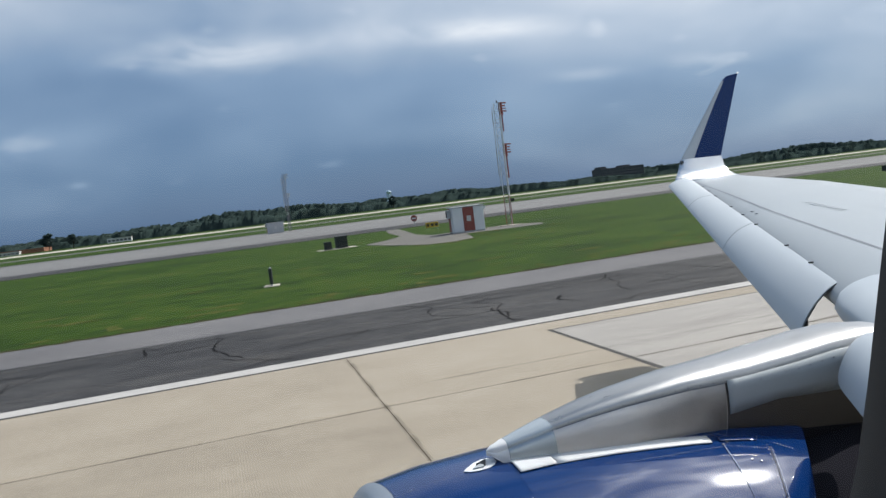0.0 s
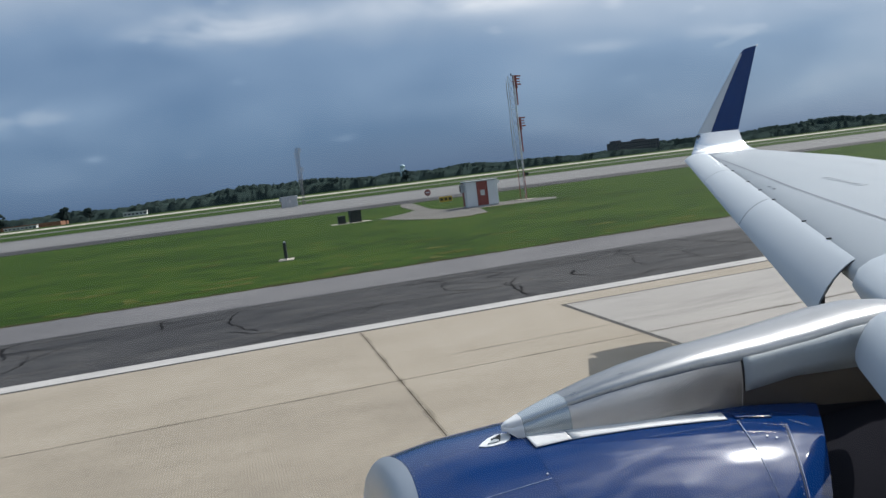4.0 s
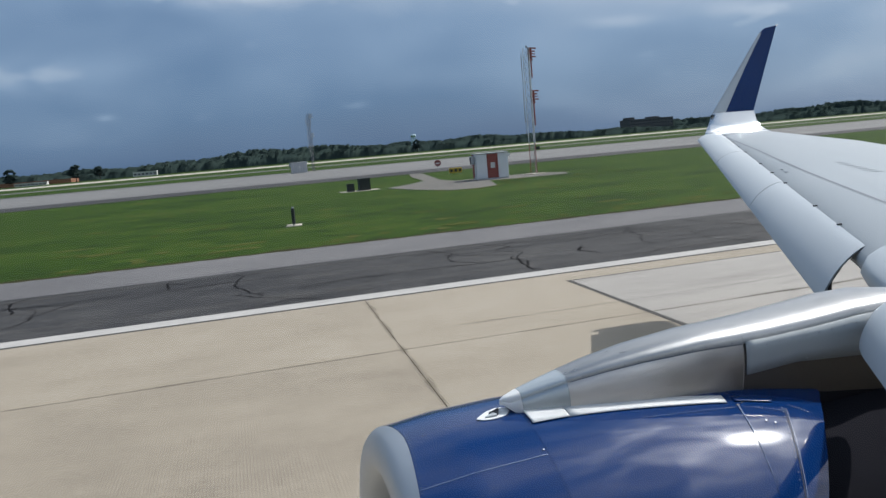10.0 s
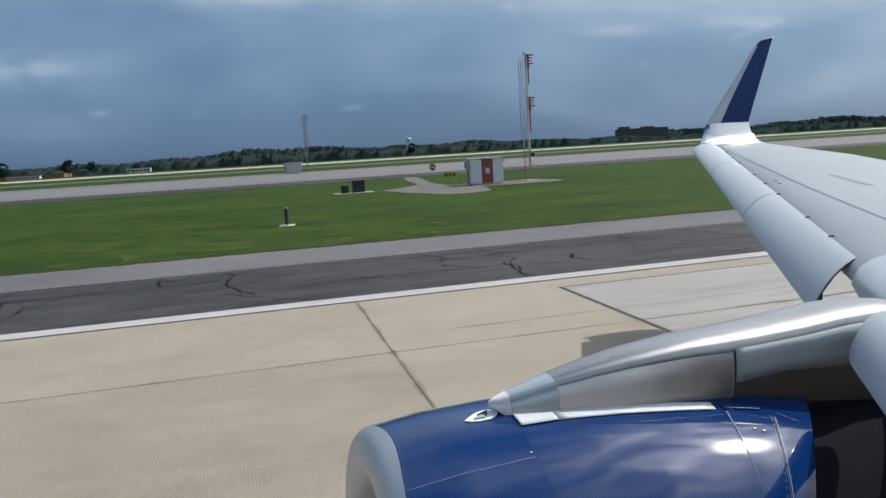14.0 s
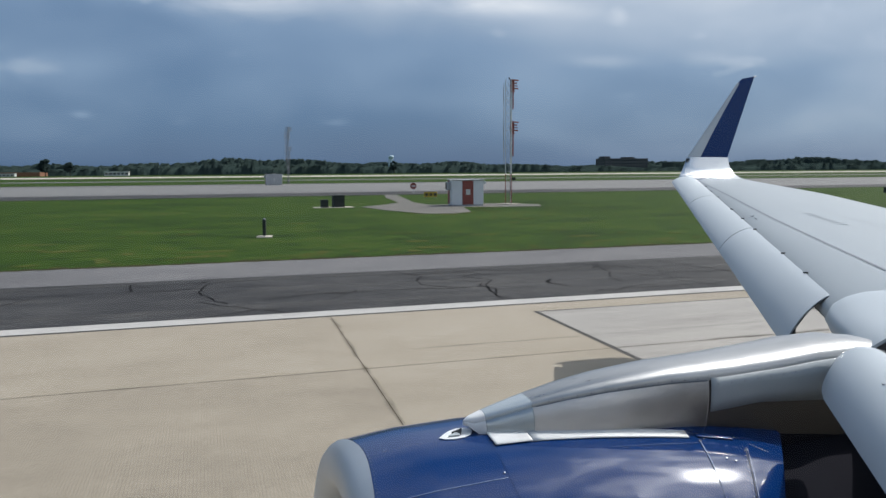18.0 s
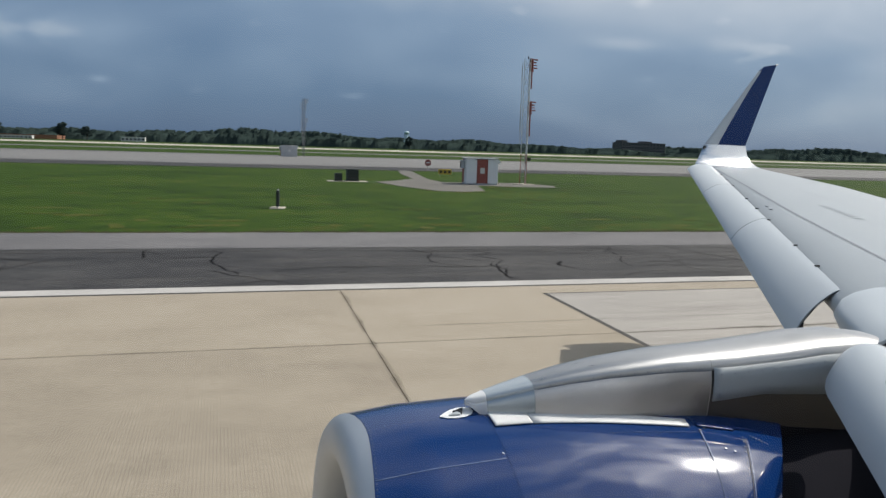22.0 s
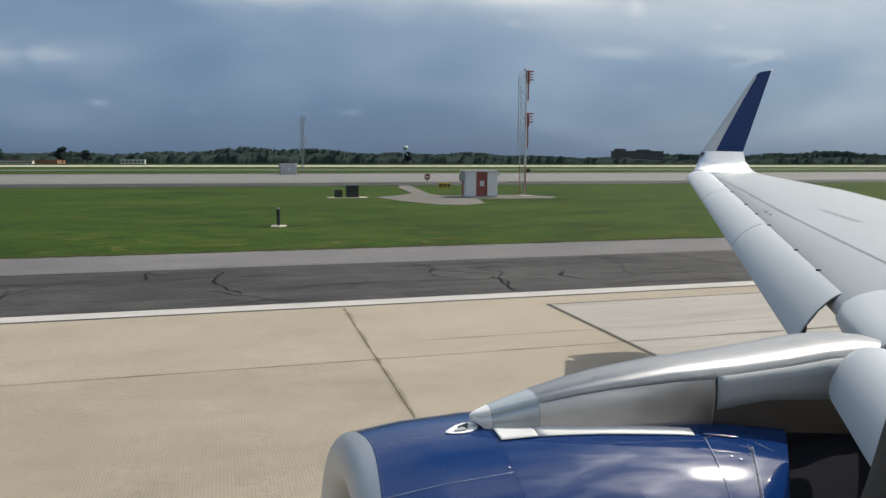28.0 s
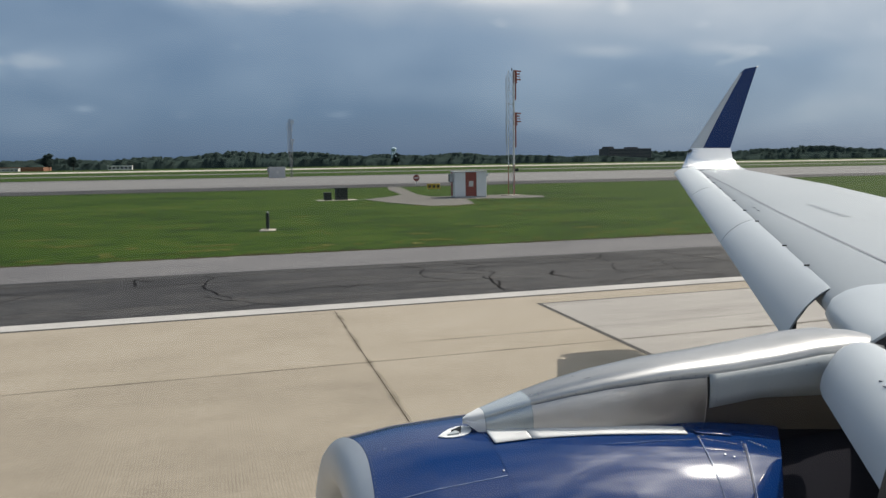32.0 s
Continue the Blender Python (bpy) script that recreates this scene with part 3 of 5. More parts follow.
def build_wing():
    ys = [0.1, 1, 2, 3, 4, 5.05, 6.5, 8.48, 10, 12, 14, 15.6]
    rings = []
    for y in ys:
        rings.append([wing_point(y, u) for u in reversed(US)] + [wing_point(y, u, False) for u in US[1:-1]])
    wing = ppart("wing", loft_bm(rings), M_WING, label="pale grey-white wing with panel seams", smooth=50)

    def strip(name, y0, y1, u0, u1, w, mat, lift=0.004, label=""):
        bm, prev = bmesh.new(), None
        for k in range(41):
            y = y0 + (y1 - y0) * k / 40
            u = u0 + (u1 - u0) * k / 40
            c = station(y)[3] - station(y)[1]
            a, b = wing_point(y, u), wing_point(y, u + w / c)
            row = [bm.verts.new(p + Vector((0, 0, lift))) for p in (a, b)]
            if prev:
                bm.faces.new((prev[0], prev[1], row[1], row[0]))
            prev = row
        return ppart(name, bm, mat, wing, label)

    strip("spar_seam", 4.2, 15.3, 0.145, 0.085, 0.026, M_SEAM)
    strip("skin_seam", 6.0, 15.2, 0.42, 0.42, 0.012, M_HAIR)
    strip("flap_seam", 3.0, 13.0, 0.74, 0.74, 0.022, M_HAIR)
    for y in (7.1, 9.9, 12.6):
        bm, prev = bmesh.new(), None
        for k in range(13):
            u = 0.16 + 0.57 * k / 12
            row = [bm.verts.new(wing_point(y + s, u) + Vector((0, 0, 0.003))) for s in (0, 0.012)]
            if prev:
                bm.faces.new((prev[0], prev[1], row[1], row[0]))
            prev = row
        ppart("rib_seam", bm, M_HAIR, wing)
    # worn stencil rows, too small to read
    for i in range(3):
        for k in range(7):
            a = wing_point(7.5 + 0.20 * k, 0.30 + 0.012 * i)
            ppart("stencil_bar", rect_bm(a.x - 0.009, a.x + 0.009, a.y, a.y + 0.11, a.z + 0.002, a.z + 0.004), M_STENCIL, wing)
    for y in (9.05, 9.35):
        a = wing_point(y, 0.075)
        ppart("service_mark", rect_bm(a.x - 0.035, a.x + 0.035, a.y - 0.02, a.y + 0.02, a.z - 0.004, a.z + 0.004), M_SEAM, wing)
    # slats
    cuts = (5.05, 8.5, 12.1, 15.6)
    for a, b in zip(cuts, cuts[1:]):
        rr = []
        for k in range(9):
            y = a + 0.012 + (b - a - 0.024) * k / 8
            q = (y - 5.05) / 10.55
            rr.append(slat_ring(SLAT_TE[0].lerp(SLAT_TE[1], q), SLAT_LE[0].lerp(SLAT_LE[1], q)))
        slat = ppart("slat", loft_bm(rr), M_SLAT, label="lowered pale leading-edge slat", smooth=45)
        if a == 5.05:
            # Dark sheet laid in for the shade of the hollow slat end.
            bm = bmesh.new()
            ring = [p + Vector((0.0, -0.006, 0)) for p in rr[0]]
            top, back = ring[:10], [ring[0]] + ring[:9:-1]
            n = len(back)
            lowrow = [top[int(i * (len(top) - 1) / (n - 1))].lerp(back[i], 0.45) for i in range(n)]
            for i in range(n - 1):
                bm.faces.new([bm.verts.new(p) for p in (lowrow[i], lowrow[i + 1], back[i + 1], back[i])])
            ppart("hollow_shade", bm, M_DARK, slat, "dark sheet painted for shade in the hollow slat end")
        for y in (a + 0.8, (a + b) / 2, b - 0.15):
            q = (y - 5.05) / 10.55
            p = SLAT_TE[0].lerp(SLAT_TE[1], q) + Vector((0.005, 0, 0.012))
            ppart("track_slot", rect_bm(p.x - 0.022, p.x + 0.022, p.y - 0.010, p.y + 0.010, p.z - 0.012, p.z + 0.001), M_DARK, slat)
    # inboard slat next to the fuselage
    rr = []
    for q, shrink in ((0.0, 0.35), (0.006, 0.62), (0.02, 0.82), (0.045, 0.95), (0.08, 1.0), (0.25, 1.0), (0.45, 1.0), (0.7, 1.0), (1.0, 1.0)):
        te = Vector((3.12, 2.92, 3.0)).lerp(Vector((1.42, 0.35, 3.04)), q)
        le = Vector((2.75, 2.92, 2.83)).lerp(Vector((1.03, 0.35, 2.83)), q)
        ring = slat_ring(te, le, 0.34)
        mid = sum(ring, Vector()) / len(ring)
        rr.append([mid + (v - mid) * shrink for v in ring])
    inner = ppart("slat", loft_bm(rr), M_SLAT, label="lowered pale leading-edge slat", smooth=45)
    for q, i, w in ((0.20, 4, 0.035), (0.17, 4, 0.018)):
        p = rr[4][i].lerp(rr[8][i], q)
        ppart("mark", rect_bm(p.x - 0.005, p.x + 0.005, p.y - w / 2, p.y + w / 2, p.z - 0.004, p.z + 0.002), M_SEAM, inner)
    # rounded fixed nose between pylon and outer slat
    rr = []
    for k in range(7):
        q = k / 6
        c = Vector((3.98, 4.15, 2.86)).lerp(Vector((3.20, 3.0, 2.87)), q)
        s = 0.8 if k == 0 else (0.95 if k == 1 else 1.0)
        ring = []
        for j in range(14):
            a = math.tau * j / 14
            ring.append(c + Vector((0.42 + 0.50 * math.cos(a) * s, 0, 0.03 + 0.165 * math.sin(a) * s)))
        rr.append(ring)
    nose = ppart("nose_section", loft_bm(rr), M_SLAT, label="rounded fixed leading edge", smooth=60)
    c = sum(rr[-1], Vector()) / len(rr[-1])
    # Dark face over the closed end, standing for the shade inside an open one.
    bm = bmesh.new()
    bm.faces.new([bm.verts.new(c + (v - c) * 0.93 + Vector((-0.002, -0.004, 0))) for v in rr[-1]])
    ppart("hollow_shade", bm, M_DARK, nose, "dark sheet painted for shade in the open end")


def foil_ring(le, te, out, t, u0=0.0, u1=1.0, n=9):
    d = te - le
    c = d.length
    us = [u0 + (u1 - u0) * (k / n) ** 1.6 for k in range(n + 1)]
    a = [le + d * u + out * naca(u, t) * c for u in reversed(us)]
    b = [le + d * u - out * naca(u, t) * c for u in us]
    return a + (b[1:] if u0 == 0 else b)


def build_winglet():
    secs = ((Vector((10.62, 15.58, 3.56)), Vector((12.44, 15.58, 3.60)), 0),
            (Vector((10.70, 15.74, 3.60)), Vector((12.44, 15.75, 3.64)), 20),
            (Vector((10.84, 15.90, 3.70)), Vector((12.40, 15.92, 3.74)), 42),
            (Vector((11.0, 16.0, 3.88)), Vector((12.36, 16.04, 3.90)), 64),
            (Vector((11.14, 16.06, 4.13)), Vector((12.34, 16.10, 4.13)), 79))
    rr = []
    for le, te, tilt in secs:
        out = Vector((0, -math.sin(radians(tilt)), math.cos(radians(tilt))))
        rr.append(foil_ring(le, te, out, 0.085))
    winglet = ppart("winglet", loft_bm(rr), M_TIPMETAL, label="upturned wingtip with polished blended root", smooth=50)
    a = (Vector((11.15, 16.062, 4.135)), Vector((12.33, 16.10, 4.135)), 79)
    z = (Vector((12.83, 16.48, 5.98)), Vector((13.34, 16.5, 6.10)), 82)
    top = (Vector((13.0, 16.5, 6.10)), Vector((13.38, 16.51, 6.165)), 82)

    def blade(u0a, u1a, u0b, u1b, mat, name, label):
        rings = []
        for k in range(7):
            q = k / 6
            le, te = a[0].lerp(z[0], q), a[1].lerp(z[1], q)
            tilt = a[2] + (z[2] - a[2]) * q
            out = Vector((0, -math.sin(radians(tilt)), math.cos(radians(tilt))))
            rings.append(foil_ring(le, te, out, 0.08, u0a + (u0b - u0a) * q, u1a + (u1b - u1a) * q))
        return ppart(name, loft_bm(rings), mat, winglet, label, smooth=50)

    blade(0.0, 0.30, 0.0, 0.16, M_SLAT, "leading_edge", "grey leading edge")
    blade(0.305, 1.0, 0.165, 1.0, M_NAVY, "blade", "navy blue blade")
    rings = []
    for le, te in ((z[0], z[1]), (z[0].lerp(top[0], 0.6), z[1].lerp(top[1], 0.5)), (top[0], top[1])):
        rings.append(foil_ring(le, te, Vector((0, -0.99, 0.14)), 0.07))
    ppart("tip_cap", loft_bm(rings), M_NAVY, winglet, "navy tip", smooth=50)
    ppart("tip_light", tube_bm((13.33, 16.49, 6.15), (13.41, 16.5, 6.175), 0.02, 0.012, 8), M_POLISH, winglet, "small polished lamp")
    ppart("position_light", rect_bm(11.08, 11.16, 15.97, 16.02, 4.05, 4.11, bevel=0.012), M_GLASS, winglet, "dark lamp glass")


NY, NZ = 3.15, 1.60
NAC = ((0.45, 0.92), (0.457, 0.965), (0.475, 1.01), (0.512, 1.048), (0.562, 1.075), (0.8, 1.105), (1.12, 1.118), (1.4, 1.121), (1.6, 1.118), (1.75, 1.1105), (1.9, 1.1015), (2.05, 1.0900),
       (2.15, 1.0805), (2.25, 1.0695), (2.4, 1.050), (2.60, 1.019), (3.0, 0.93))


def nac_r(x):
    for (x0, r0), (x1, r1) in zip(NAC, NAC[1:]):
        if x <= x1:
            return r0 + (r1 - r0) * (x - x0) / (x1 - x0)
    return NAC[-1][1]


def scarf(x, deg):
    """The rear edges lean forward on the fuselage side."""
    return x - 0.0135 * (min(max(deg, 10), 60) - 10) * min(max((x - 1.95) / 0.4, 0.0), 1.0)


def droop(x, deg):
    """The intake's plane leans: its crown sits further back than its flank."""
    d = min(math.hypot(deg, 8.0) - 8.0, 32)
    front = min(max((0.564 - x) / 0.114, 0.0), 1.0) if x < 0.564 else 0.0
    return x + min(max((1.05 - x) / 0.45, 0.0), 1.0) * (0.040 - 0.0020 * d) + front * 0.0018 * d - 0.0004 * d * min(max((2.0 - x) / 0.85, 0.0), 1.0) * (1 - front)


def nac_point(x, deg, lift=0.0):
    """On the cowl; deg from the crown towards the fuselage."""
    r, a = nac_r(scarf(x, deg)) + lift, radians(deg)
    return Vector((droop(scarf(x, deg), deg), NY - r * math.sin(a), NZ + r * math.cos(a)))


def build_engine():
    engine = base("engine", 0, 0)
    engine.parent = plane
    engine.matrix_world = Matrix.Identity(4)
    engine.location = (0, 0, 0)
    tagged(engine, "blue engine nacelle with silver intake lip")

    def ring(x, r):
        return [Vector((x, NY + r * math.sin(math.tau * k / 72), NZ + r * math.cos(math.tau * k / 72))) for k in range(72)]

    def cowl_ring(x, r):
        pts = []
        for k in range(72):
            a = math.tau * k / 72
            deg = 360 - math.degrees(a) if a > math.pi else -math.degrees(a)
            xs = scarf(x, deg)
            rs = r + nac_r(xs) - nac_r(x)
            pts.append(Vector((droop(xs, min(abs(deg), 360 - abs(deg))), NY + rs * math.sin(a), NZ + rs * math.cos(a))))
        return pts

    def shell(name, x0, x1, mat, label, inner=0.03):
        xs = [x0] + [x for x, _ in NAC if x0 < x < x1] + [x1]
        xs = sorted(set(xs + [x0 + (x1 - x0) * k / 4 for k in range(1, 4)]))
        rr = [cowl_ring(x, nac_r(x)) for x in xs] + [cowl_ring(x1, nac_r(x1) - inner), cowl_ring(x0, nac_r(x0) - inner)]
        bm = loft_bm(rr, caps=False)
        bmesh.ops.remove_doubles(bm, verts=bm.verts, dist=1e-6)
        return ppart(name, bm, mat, engine, label, smooth=35)

    lip = [(1.0, 0.80), (0.75, 0.80), (0.58, 0.83), (0.475, 0.875), (0.45, 0.92)] + [n for n in NAC[1:5]]
    ppart("intake_lip", loft_bm([cowl_ring(x, r) for x, r in lip], caps=False), M_LIP, engine, "brushed silver intake lip", smooth=60)
    shell("front_cowl", 0.564, 1.1195, M_BLUE, "glossy blue front cowl")
    shell("fan_cowl", 1.1212, 2.0935, M_BLUE, "glossy blue fan cowl")
    shell("reverser_cowl", 2.0947, 2.60, M_BLUE, "glossy blue reverser cowl", 0.05)
    # fan and duct
    fan = ppart("fan_disc", tube_bm((1.0, NY, NZ), (1.04, NY, NZ), 0.80, n=48), M_DARK, engine, "dark fan")
    ppart("spinner", loft_bm([ring(x, r) for x, r in ((0.72, 0.01), (0.8, 0.1), (0.9, 0.18), (1.0, 0.24))]), M_GREYPAINT, engine, "grey spinner", smooth=60)
    for k in range(24):
        a = math.tau * k / 24
        rad, tan = Vector((0, math.sin(a), math.cos(a))), Vector((0, math.cos(a), -math.sin(a)))
        c = Vector((0.95, NY, NZ))
        vs = [c + rad * 0.2 - tan * 0.03, c + rad * 0.79 - tan * 0.09 + Vector((-0.04, 0, 0)), c + rad * 0.79 + tan * 0.05 + Vector((0.04, 0, 0)), c + rad * 0.2 + tan * 0.03 + Vector((0.04, 0, 0))]
        bm = loft_bm([vs, [v + Vector((0.012, 0, 0)) for v in vs]])
        ppart("fan_blade", bm, M_STEEL, engine)
    ppart("exhaust_core", loft_bm([ring(x, r) for x, r in ((1.9, 0.86), (2.4, 0.93), (3.0, 0.96), (3.9, 0.94), (4.7, 0.82), (5.3, 0.5))]), M_CORESHADE, engine, "core cowl coloured near-black for shade", smooth=50)

    def patch(name, outline, mat, label="", lift=0.004):
        bm = bmesh.new()
        lo = [bm.verts.new(nac_point(x, d, 0.0005)) for x, d in outline]
        hi = [bm.verts.new(nac_point(x, d, lift)) for x, d in outline]
        n = len(lo)
        for k in range(n):
            bm.faces.new((lo[k], lo[(k + 1) % n], hi[(k + 1) % n], hi[k]))
        bmesh.ops.triangulate(bm, faces=[bm.faces.new(hi)])
        return ppart(name, bm, mat, engine, label, smooth=20)

    def band(name, x0, x1, d0a, d0b, d1a, d1b, mat, lift=0.004, label="", n=16):
        bm, prev = bmesh.new(), None
        for k in range(n + 1):
            q = k / n
            x = x0 + (x1 - x0) * q
            lo, hi = d0a + (d0b - d0a) * q, d1a + (d1b - d1a) * q
            row = [bm.verts.new(nac_point(x, lo + (hi - lo) * j / 4, lift)) for j in range(5)]
            if prev:
                for j in range(4):
                    bm.faces.new((prev[j], prev[j + 1], row[j + 1], row[j]))
            prev = row
        return ppart(name, bm, mat, engine, label, smooth=40, solid=0.0012 if "seam" in name else 0.004)

    # pale seal strip at the foot of the pylon, wider at its front
    band("seal_strip", 1.31, 2.05, 4.2, 10.4, 9.6, 13.6, M_STRIP, label="white seal strip")
    band("strip_bracket", 1.135, 1.305, 1.5, 5.0, 9.4, 9.6, M_STRIP, 0.006, "white riveted bracket")
    # vent in a pale rounded plate
    patch("vent_plate", [(0.912, 1.9), (0.945, 0.2), (0.985, -1.4), (1.03, -2.3), (1.065, -2.0), (1.086, -0.6), (1.084, 1.0), (1.065, 2.6), (1.03, 3.6), (0.98, 3.7), (0.94, 3.1)], M_WHITE, "white rounded vent plate")
    patch("vent_wedge", [(0.955, 2.4), (1.048, -0.9), (1.012, 2.6)], M_GREYPAINT, "", 0.010)
    patch("vent_opening", [(0.985, 0.7), (1.048, -0.9), (1.022, 2.2), (1.012, 0.9)], M_DARK, "dark vent opening", 0.013)
    # seams
    for x0, d0, x1, d1, w in ((0.56, 21.0, 1.115, 20.2, 0.13), (1.62, 14.9, 2.09, 15.6, 0.05)):
        band("cowl_seam", x0, x1, d0, d1, d0 + w, d1 + w, M_SEAMBLUE, 0.001)
    # slanting panel seam and the hinge seam behind it
    band("slant_seam", 2.100, 2.107, 15.3, 15.3, 40, 40, M_SEAMBLUE, 0.003, n=2)

    def seam_line(name, ends, w, mat, lift=0.0015):
        (xa, da), (xb, db) = ends
        bm, prev = bmesh.new(), None
        for k in range(13):
            q = k / 12
            x, d = xa + (xb - xa) * q, da + (db - da) * q
            row = [bm.verts.new(nac_point(x + e, d, lift)) for e in (-w, w)]
            if prev:
                bm.faces.new((prev[0], prev[1], row[1], row[0]))
            prev = row
        ppart(name, bm, mat, engine)

    seam_line("hinge_seam", ((2.40, 18.0), (2.50, 44)), 0.0012, M_SEAMBLUE)
    seam_line("shadow_seam", ((2.39, 18.0), (2.49, 44)), 0.002, M_DARK, 0.001)
    seam_line("rub_strip", ((2.115, 15.4), (2.40, 18.6)), 0.0012, M_WHITE, 0.0015)
    for k in range(34):
        d = -2 + k * 1.5
        p = nac_point(0.572, d, 0.0)
        ppart("rivet", tube_bm(p, p + (p - Vector((0.572, NY, NZ))).normalized() * 0.002, 0.0021, n=6), M_SEAM, engine)
    for k in range(14):
        d = 17.5 + k * 1.7
        p = nac_point(2.378 + 0.006 * k, d, 0.0)
        ppart("rivet", tube_bm(p, p + (p - Vector((p.x, NY, NZ))).normalized() * 0.003, 0.0024, n=6), M_GREYPAINT, engine)
    for k in range(7):
        p = nac_point(2.42 + 0.016 * k, 16.8 + 0.5 * k, 0.0)
        ppart("rivet", tube_bm(p, p + (p - Vector((p.x, NY, NZ))).normalized() * 0.003, 0.0024, n=6), M_GREYPAINT, engine)
    for x, d, r in ((0.646, 2.2, 0.006), (1.108, 18.8, 0.008), (2.105, 14.9, 0.012), (2.135, 14.2, 0.009), (2.25, 21.5, 0.008), (2.33, 22.5, 0.008)):
        p = nac_point(x, d, 0.0)
        ppart("latch", tube_bm(p, p + (p - Vector((x, NY, NZ))).normalized() * 0.004, r * 0.6, n=10), M_POLISH, engine)
    band("upper_plate", 2.10, 2.32, 11.4, 13.6, 13.4, 15.0, M_BLUE, 0.004)
    seam_line("bright_edge", ((2.17, 12.6), (2.33, 14.0)), 0.003, M_WHITE, 0.006)


PYL = ((1.05, 2.768, 0.005, 2.758), (1.075, 2.783, 0.027, 2.738), (1.13, 2.799, 0.046, 2.695), (1.22, 2.822, 0.062, 2.64), (1.34, 2.850, 0.080, 2.62), (1.52, 2.888, 0.105, 2.60), (1.71, 2.919, 0.125, 2.60),
       (2.0, 2.950, 0.145, 2.58), (2.33, 2.966, 0.165, 2.55), (2.6, 2.985, 0.18, 2.50), (2.83, 3.006, 0.185, 2.45), (3.05, 3.010, 0.185, 2.40), (3.25, 2.985, 0.165, 2.40), (3.36, 2.93, 0.12, 2.40))


def pylon_at(x):
    for a, b in zip(PYL, PYL[1:]):
        if x <= b[0]:
            k = (x - a[0]) / (b[0] - a[0])
            return [p + (q - p) * k for p, q in zip(a, b)]
    return list(PYL[-1])


def pylon_arch(x):
    """Half width and height of the rounded crown."""
    _, zt, w, zb = pylon_at(x)
    return zt, w, min(0.076, (zt - zb) * 0.5, 0.03 + max(0.0, 0.05 * (x - 1.35)))


def crown_ring(x):
    zt, w, h = pylon_arch(x)
    ring = []
    for k in range(17):
        a = math.pi * k / 16
        c, sn = math.cos(a), math.sin(a)
        ring.append(Vector((x, NY - w * math.copysign(abs(c) ** 0.72, c), zt - h + h * sn ** 0.74)))
    return ring + [Vector((x, NY + w * 0.6, zt - h - 0.02)), Vector((x, NY - w * 0.6, zt - h - 0.02))]


def side_ring(x, deep=0.0):
    """Below the crown: bulging a little, then drawn in towards the cowl."""
    zt, w, h = pylon_arch(x)
    zb = pylon_at(x)[3] - deep
    prof = [(0.996, 0.0), (1.03, 0.12), (1.04, 0.25), (1.02, 0.4), (0.97, 0.58), (0.90, 0.78), (0.82, 1.0)]
    g = min(max((2.21 - x) / 0.55, 0.0), 1.0)  # ahead of the side panel it flares out on to the cowl
    flare = [(0.996, 0.0), (1.12, 0.06), (1.22, 0.14), (1.29, 0.24), (1.335, 0.38), (1.36, 0.6), (1.36, 1.0)]
    prof = [(a[0] + (b[0] - a[0]) * g, a[1] + (b[1] - a[1]) * g) for a, b in zip(prof, flare)]
    near = [Vector((x, NY - w * e, zt - h + (zb - zt + h) * q)) for e, q in prof]
    return near + [Vector((v.x, 2 * NY - v.y, v.z)) for v in reversed(near)]


